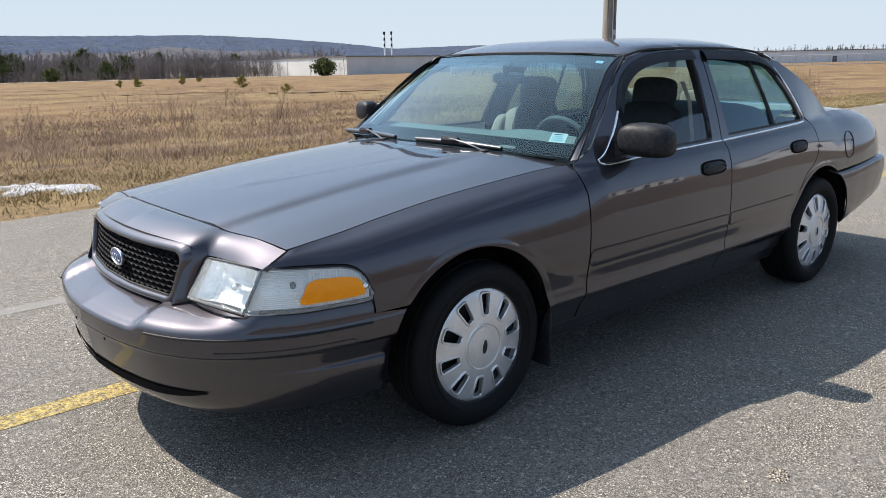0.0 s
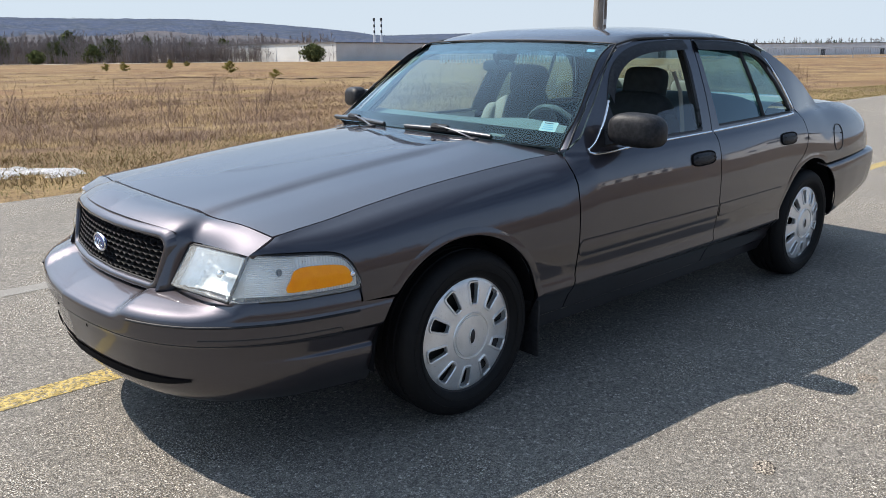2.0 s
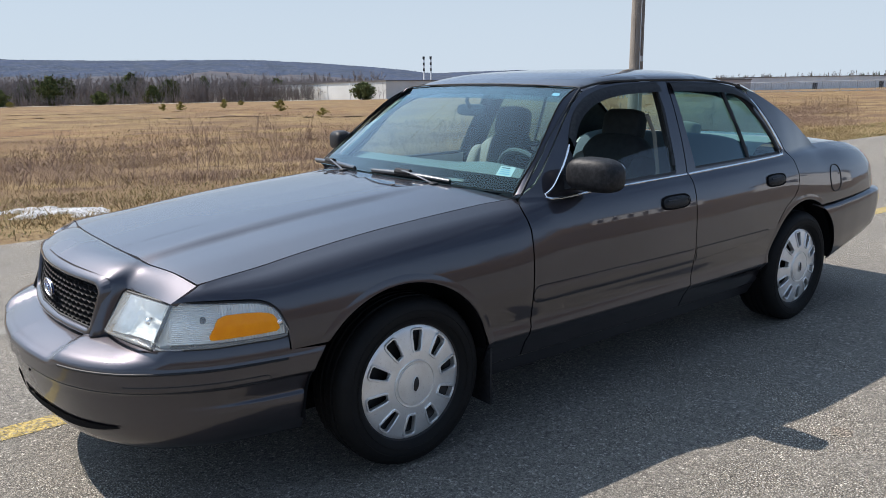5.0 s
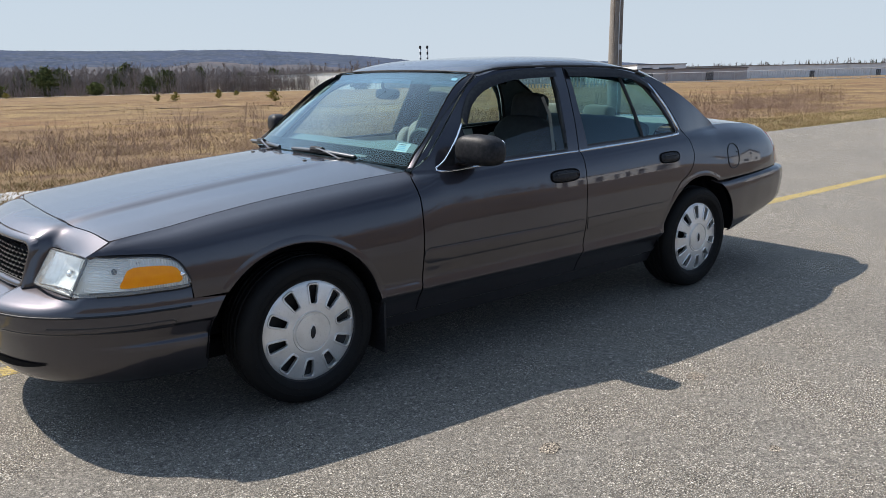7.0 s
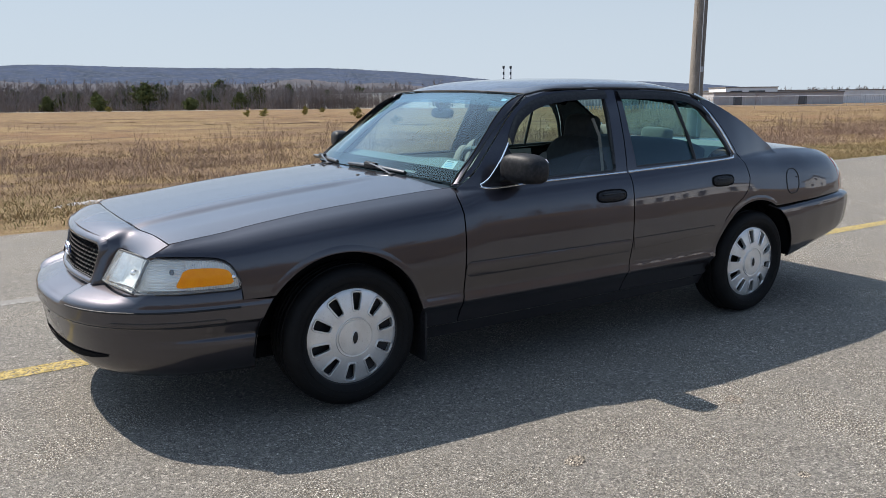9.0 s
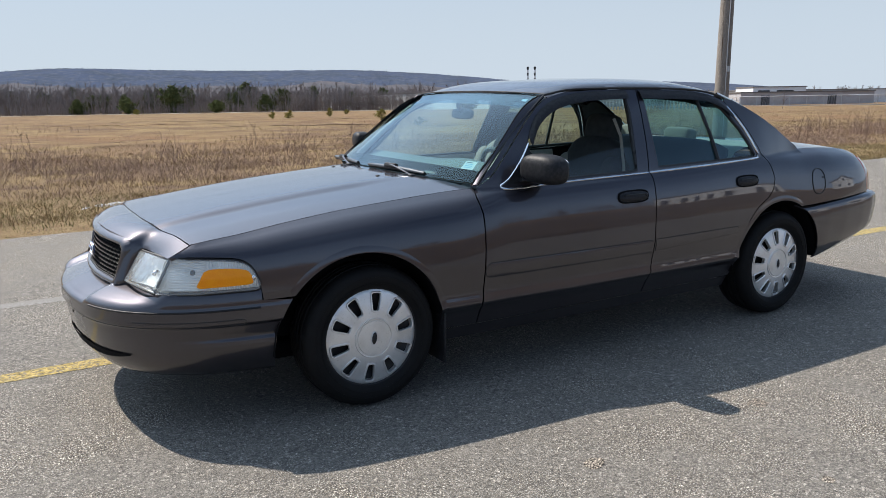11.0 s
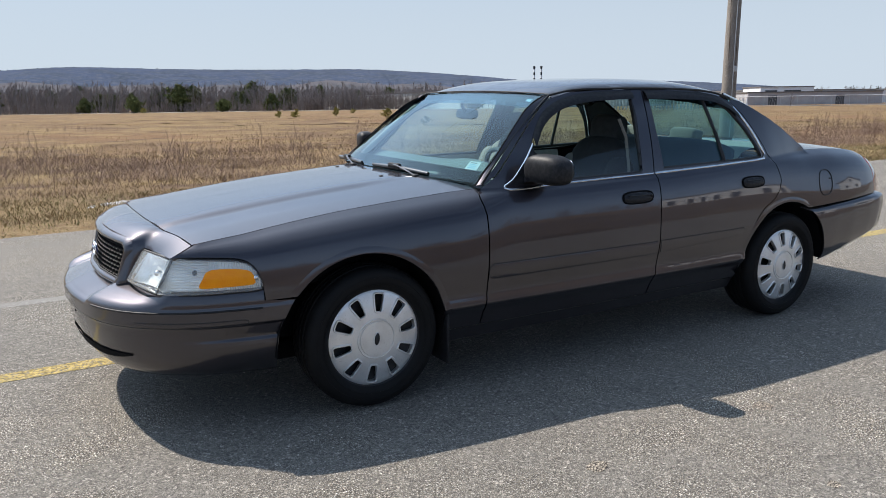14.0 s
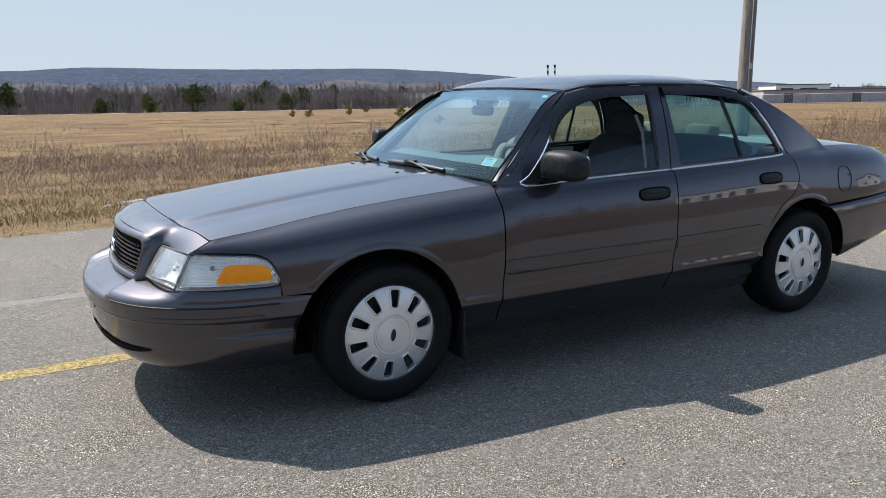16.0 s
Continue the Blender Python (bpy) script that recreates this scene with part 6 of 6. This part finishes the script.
bare_wood("right_wood", [(polar(rng.uniform(44, 85), rng.uniform(600, 800), -0.5), rng.uniform(7, 13.0)) for _ in range(800)], BARK, "low distant leafless wood", 2.0)


def far_conifers(name, spots, label):
    v, f = [], []
    for p, h in spots:
        for k in range(6):
            t0 = k / 6
            r = h * 0.17 * (1.1 - t0) * rng.uniform(0.7, 1.2)
            n = 6
            i = len(v)
            ph = rng.uniform(0, 6.28)
            for q in range(n):
                v.append((p[0] + r * math.cos(ph + q * 6.283 / n) * rng.uniform(0.7, 1.2), p[1] + r * math.sin(ph + q * 6.283 / n), p[2] + h * (t0 + 0.02 * rng.normal())))
            v.append((p[0] + rng.normal(0, 0.1), p[1], p[2] + h * min(1.0, t0 + 0.30)))
            f += [(i + q, i + (q + 1) % n, i + n) for q in range(n)]
    m = bpy.data.meshes.new(name)
    m.from_pydata(v, [], f)
    return tagged(link(name, m, HAZENEEDLE), label, "wood", kind="stuff")


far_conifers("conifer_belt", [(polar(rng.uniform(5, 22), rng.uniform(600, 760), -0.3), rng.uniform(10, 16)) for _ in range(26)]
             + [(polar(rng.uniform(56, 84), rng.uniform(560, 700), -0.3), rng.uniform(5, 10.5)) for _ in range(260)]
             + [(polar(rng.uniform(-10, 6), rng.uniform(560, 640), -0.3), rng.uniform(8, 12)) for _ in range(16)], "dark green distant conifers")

SAND = material("pale_dirt_track", (0.3444, 0.3034, 0.246), rough=1.0, spec=0.1, speck=((0.2, (0.246, 0.205, 0.1558), 0.45, 0.65),))
rows = [[(lambda p: Vector((p.x, p.y, ground_height(p.x, p.y) + 0.10)))(polar(az, d)) for d in (296 + 6 * noise.noise(Vector((az * 0.4, 0, 3))), 322 + 8 * noise.noise(Vector((az * 0.3, 4, 3))))] for az in np.arange(-14, 31, 0.5)]
tagged(part("dirt_track", loft(rows), SAND), "pale dirt track along the wood's edge", "track", kind="structure")
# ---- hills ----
# distance haze is put into the hill's colours as blue
HILL = material("hazed_wooded_hill", (0.0576, 0.0736, 0.1136), rough=1.0, spec=0.0, speck=((0.010, (0.0528, 0.0656, 0.0896), 0.42, 0.62), (0.04, (0.084, 0.096, 0.124), 0.48, 0.68)), bump=((0.05, 12.0),))
# bare-wood grey for the lower slope, with some haze put in as blue
LOWHILL = material("hazed_lower_slope", (0.1, 0.0944, 0.104), rough=1.0, spec=0.0, speck=((0.012, (0.072, 0.0752, 0.0864), 0.42, 0.62), (0.07, (0.12, 0.112, 0.116), 0.5, 0.7)), bump=((0.08, 8.0),))
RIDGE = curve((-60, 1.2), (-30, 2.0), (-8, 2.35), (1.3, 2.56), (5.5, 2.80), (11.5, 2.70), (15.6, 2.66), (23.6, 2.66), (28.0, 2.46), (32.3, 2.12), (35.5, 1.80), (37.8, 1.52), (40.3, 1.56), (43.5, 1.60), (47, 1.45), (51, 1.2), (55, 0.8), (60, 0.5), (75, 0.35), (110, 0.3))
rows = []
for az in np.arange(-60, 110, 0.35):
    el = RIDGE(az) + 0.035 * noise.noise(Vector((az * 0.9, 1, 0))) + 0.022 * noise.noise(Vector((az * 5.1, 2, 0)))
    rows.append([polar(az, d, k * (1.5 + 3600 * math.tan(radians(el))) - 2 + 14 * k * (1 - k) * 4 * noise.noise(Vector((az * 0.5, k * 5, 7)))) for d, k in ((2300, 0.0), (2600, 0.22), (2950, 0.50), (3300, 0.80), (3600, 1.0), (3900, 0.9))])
tagged(part("hill", loft(rows), HILL, sharp=180), "long low wooded hill, distance haze put into its blue", "hill", kind="structure")
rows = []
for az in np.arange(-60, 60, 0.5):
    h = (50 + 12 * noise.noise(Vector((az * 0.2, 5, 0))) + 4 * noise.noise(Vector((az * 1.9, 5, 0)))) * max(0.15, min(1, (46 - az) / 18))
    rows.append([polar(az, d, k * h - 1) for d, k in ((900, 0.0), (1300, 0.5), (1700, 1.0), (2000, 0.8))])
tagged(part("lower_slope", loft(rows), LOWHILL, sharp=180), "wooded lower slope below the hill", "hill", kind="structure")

ridge = [(az, RIDGE(az)) for az in np.random.default_rng(3).uniform(-12, 46, 700).tolist()]
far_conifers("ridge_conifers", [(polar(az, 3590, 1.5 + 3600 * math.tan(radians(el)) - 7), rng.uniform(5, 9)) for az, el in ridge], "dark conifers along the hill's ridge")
# ---- buildings ----
CONCRETE = material("pale_concrete_panels", (0.629, 0.6205, 0.595), rough=0.9, speck=((0.15, (0.544, 0.5355, 0.51), 0.4, 0.7), (1.5, (0.595, 0.5865, 0.561), 0.4, 0.7)))
CLAD = material("grey_cladding", (0.36, 0.38, 0.40), rough=0.7, speck=((0.3, (0.30, 0.32, 0.34), 0.4, 0.7),))
PALE = material("white_cladding", (0.68, 0.69, 0.70), rough=0.7, speck=((0.3, (0.58, 0.59, 0.6), 0.4, 0.7),))
BRICK = material("dull_grey_wall", (0.38, 0.365, 0.37), rough=0.9, speck=((0.4, (0.32, 0.30, 0.30), 0.4, 0.7),))
ROOFING = material("flat_roofing", (0.14, 0.13, 0.125), rough=0.9)
DARKGLASS = material("dark_opening", (0.03, 0.033, 0.04), rough=0.3)
RUSTY = material("red_stack_paint", (0.35, 0.10, 0.07), rough=0.7)
METAL = material("galvanised_steel", (0.42, 0.43, 0.44), rough=0.5, metal=0.6)
WOOD = material("weathered_pole_wood", (0.18, 0.16, 0.14), rough=0.9, speck=((3.0, (0.13, 0.115, 0.10), 0.45, 0.7), (40.0, (0.36, 0.32, 0.28), 0.5, 0.75)), bump=((30.0, 0.006),))


def building(name, corner, along_to, depth, h, wall_mat, label, bays=0, bay=(), doors=0, roof_over=0.3, base=-0.3, wide=3.2):
    """A flat-roofed hall whose front runs from corner to along_to; depth goes away from the camera."""
    a, b = Vector((*corner, 0)), Vector((*along_to, 0))
    d = (b - a).normalized()
    n = Vector((-d.y, d.x, 0))
    if n.dot(a + b) < 0:
        n = -n
    ob = tagged(new(name), label, "building")
    ob.matrix_basis = Matrix.Translation((a.x, a.y, base))
    l = (b - a).length

    def put(part_name, u0, u1, v0, v1, z0, z1, mat):
        bm = block(u0, u1, v0, v1, z0, z1)
        for v in bm.verts:
            p = d * v.co.x + n * v.co.y
            v.co = Vector((p.x, p.y, v.co.z))
        return part(part_name, bm, mat, ob)
    put("wall", 0, l, 0, depth, 0, h, wall_mat)
    put("roof", -roof_over, l + roof_over, -roof_over, depth + roof_over, h, h + 0.35, ROOFING)
    for i in range(bays):
        u = l * (i + 0.5) / bays
        put("pilaster", u - 0.15, u + 0.15, -0.12, 0.0, 0, h - 0.05, wall_mat)
    for i in range(doors):
        u = l * (i + 0.3) / max(doors, 1)
        put("door", u, u + wide, -0.06, 0.0, 0.3, 3.6, DARKGLASS)
    for u0, u1, z0, z1 in bay:
        put("window", u0, u1, -0.06, 0.0, z0, z1, DARKGLASS)
    return ob


building("warehouse", (166, 243), (147, 366), 112, 6.9, CONCRETE, "long pale concrete warehouse with a flat roof", bays=9)
building("brick_hall", (232, 182), (276, 160), 30, 4.6, BRICK, "low dull grey flat-roofed hall", doors=2)
building("grey_hall", (294, 234), (352, 208), 40, 6.3, CLAD, "grey metal-clad hall with a flat roof", bays=8, doors=2, bay=((6, 18, 3.8, 5.0), (28, 40, 3.8, 5.0)))
building("white_hall", (360, 226), (520, 160), 50, 6.6, PALE, "long white metal-clad hall", bays=16, doors=4)
building("office_block", (272, 208), (292, 198), 16, 7.2, PALE, "small white flat-roofed office block", bay=((2, 7, 4.4, 6.0), (10, 17, 4.4, 6.0)))
building("long_shed", (540, 210), (640, 120), 30, 5.6, CLAD, "long grey shed beyond the fence", bays=10)
for az in (36.97, 37.47):
    st = tagged(new("chimney"), "tall thin striped steel chimney", "chimney", group="twin chimneys")
    p = polar(az, 430)
    st.matrix_basis = Matrix.Translation((p.x, p.y, 0))
    for i in range(14):
        part("stack_band", lathe([(0.0, 0), (0.48, 0), (0.48, 1.52), (0.0, 1.52)], 10), STEEL if i in (9, 11, 13) else RUSTY if i in (2, 5) else PALE, st).data.transform(Matrix.Translation((0, 0, 1.52 * i)) @ Matrix.Rotation(radians(90), 4, "X"))
    part("stack_head", lathe([(0.0, 0), (0.62, 0), (0.62, 1.1), (0.0, 1.1)], 10), STEEL, st).data.transform(Matrix.Translation((0, 0, 20.3)) @ Matrix.Rotation(radians(90), 4, "X"))

# slatted screen fence and chain-link fence
screen_fence = tagged(new("slatted_fence"), "pale slatted screen fence across the field", "fence")
a, b = polar(41.5, 172), polar(51.5, 165)
for i in range(44):
    p = a.lerp(b, i / 43)
    part("slat", block(p.x - 0.17, p.x + 0.17, p.y - 0.03, p.y + 0.03, -0.2, 2.0), PALE, screen_fence)
for z in (0.4, 1.6):
    tube("rail", [a + Vector((0.05, 0.06, z)), b + Vector((0.05, 0.06, z))], 0.05, CLAD, screen_fence, sides=5)
link_fence = tagged(new("chain_link_fence"), "grey chain-link fence with steel posts", "fence")
a, b = polar(48.5, 235), polar(86.0, 262)
for i in range(40):
    p = a.lerp(b, i / 39)
    tube("post", [p + Vector((0, 0, -0.3)), p + Vector((0, 0, 2.7))], 0.08, METAL, link_fence, sides=5)
for z in (0.1, 2.65):
    tube("rail", [a + Vector((0, 0, z)), b + Vector((0, 0, z))], 0.06, METAL, link_fence, sides=4)
v, f = [], []
d = b - a
for i in range(800):
    p, q = a + d * (i / 800), a + d * ((i + 2.2) / 800 if i % 2 else (i - 2.2) / 800)
    spike(v, f, np.array(p + Vector((0, 0, 0.1))), np.array(q + Vector((0, 0, 2.65))), 0.016, 0.016)
m = bpy.data.meshes.new("wire_mesh")
m.from_pydata([tuple(q) for q in v], [], f)
link("wire_mesh", m, METAL, link_fence)

# utility pole
pole = tagged(new("utility_pole"), "weathered grey wooden utility pole in the field", "pole")
pole.matrix_basis = Matrix.Translation((17.72, 11.95, -0.25))
tube("shaft", [(0, 0, 0), (0.05, 0, 3), (0.16, 0.02, 6), (0.28, 0.02, 9.5), (0.32, 0.02, 11.6)], [0.215, 0.20, 0.185, 0.165, 0.15], WOOD, pole, sides=16)
rnd = random.Random(5)
for i in range(16):
    w, z0, l = radians(rnd.uniform(190, 350)), rnd.uniform(0.6, 7.5), rnd.uniform(0.5, 1.8)
    tube("crack", [(0.017 * z + 0.198 * math.cos(w), 0.197 * math.sin(w), z) for z in (z0, z0 + l / 2, z0 + l)], [0.003, 0.009, 0.003], TRUNK, pole, sides=5)
part("tag", block(-0.06, 0.06, -0.225, -0.20, 2.5, 2.66), METAL, pole)
tube("ground_wire", [(-0.08, -0.20, 0.2), (-0.05, -0.20, 3), (0.06, -0.18, 6), (0.2, -0.16, 9.2)], 0.012, METAL, pole, sides=5)

for z in (5.75, 10.5, 11.5):
    part("bracket", block(0.12, 0.42, -0.2, -0.1, z - 0.05, z + 0.05, 0.01), METAL, pole)
copy_thing(pole, Matrix.Translation((-27.3, 11.95, -0.25)))
# cables along the poles, hanging a little
for z, r in ((5.75, 0.009), (10.5, 0.009), (11.5, 0.009)):
    cable = tagged(new("overhead_cable"), "black overhead cable slung between the poles", "cable", group="overhead cables")
    tube("span", [(-27.0 + 45 * k / 24, 11.80, z - 0.25 - 0.55 * 4 * (k / 24) * (1 - k / 24)) for k in range(25)], r, SEAL, cable, sides=6)

# what stands behind the camera and shows only in the paint
house = tagged(new("white_house"), "white gabled house across the road", "house")
house.matrix_basis = Matrix.Translation((62, -27, -0.55)) @ Matrix.Rotation(radians(-25), 4, "Z")
part("wall", block(-6, 6, -5, 5, 0, 5.5), PALE, house)
for x in (-6, 5.8):
    part("gable", loft([[Vector((q, -5, 5.4)), Vector((q, 0, 8.5)), Vector((q, 5, 5.4))] for q in (x, x + 0.2)], closed=True, caps=True), PALE, house)
bm = loft([[Vector((x, -5.6, 5.2)), Vector((x, 0, 8.75)), Vector((x, 5.6, 5.2)), Vector((x, 5.6, 5.05)), Vector((x, 0, 8.55)), Vector((x, -5.6, 5.05))] for x in (-6.5, 6.5)], closed=True, caps=True)
part("roof", bm, ROOFING, house)
for x in (-3.6, 0, 3.6):
    part("window", block(x - 0.6, x + 0.6, 5.0, 5.06, 1.4, 3.0), DARKGLASS, house)
for y, z in ((-2.6, 1.4), (2.6, 1.4), (0.0, 5.2)):
    part("window", block(-6.06, -6.0, y - 0.6, y + 0.6, z, z + 1.5), DARKGLASS, house)
building("storage_row", (66, -62), (77, -50), 12, 5.5, PALE, "white storage row with dark doors across the road", doors=7, base=-0.95, wide=0.9)
building("long_hall", (-60, -70), (4, -74), 20, 4.2, CLAD, "long grey hall across the road", bays=16, doors=3, base=-0.95)
# trees added out of view to darken the horizon mirrored in the paint
bare_wood("unseen_wood", [(Vector((rng.uniform(-160, 160), rng.uniform(-150, -110), -0.9)), rng.uniform(6, 11)) for _ in range(260)], BARK, "unseen bare wood added to darken the mirrored horizon", 2.0)
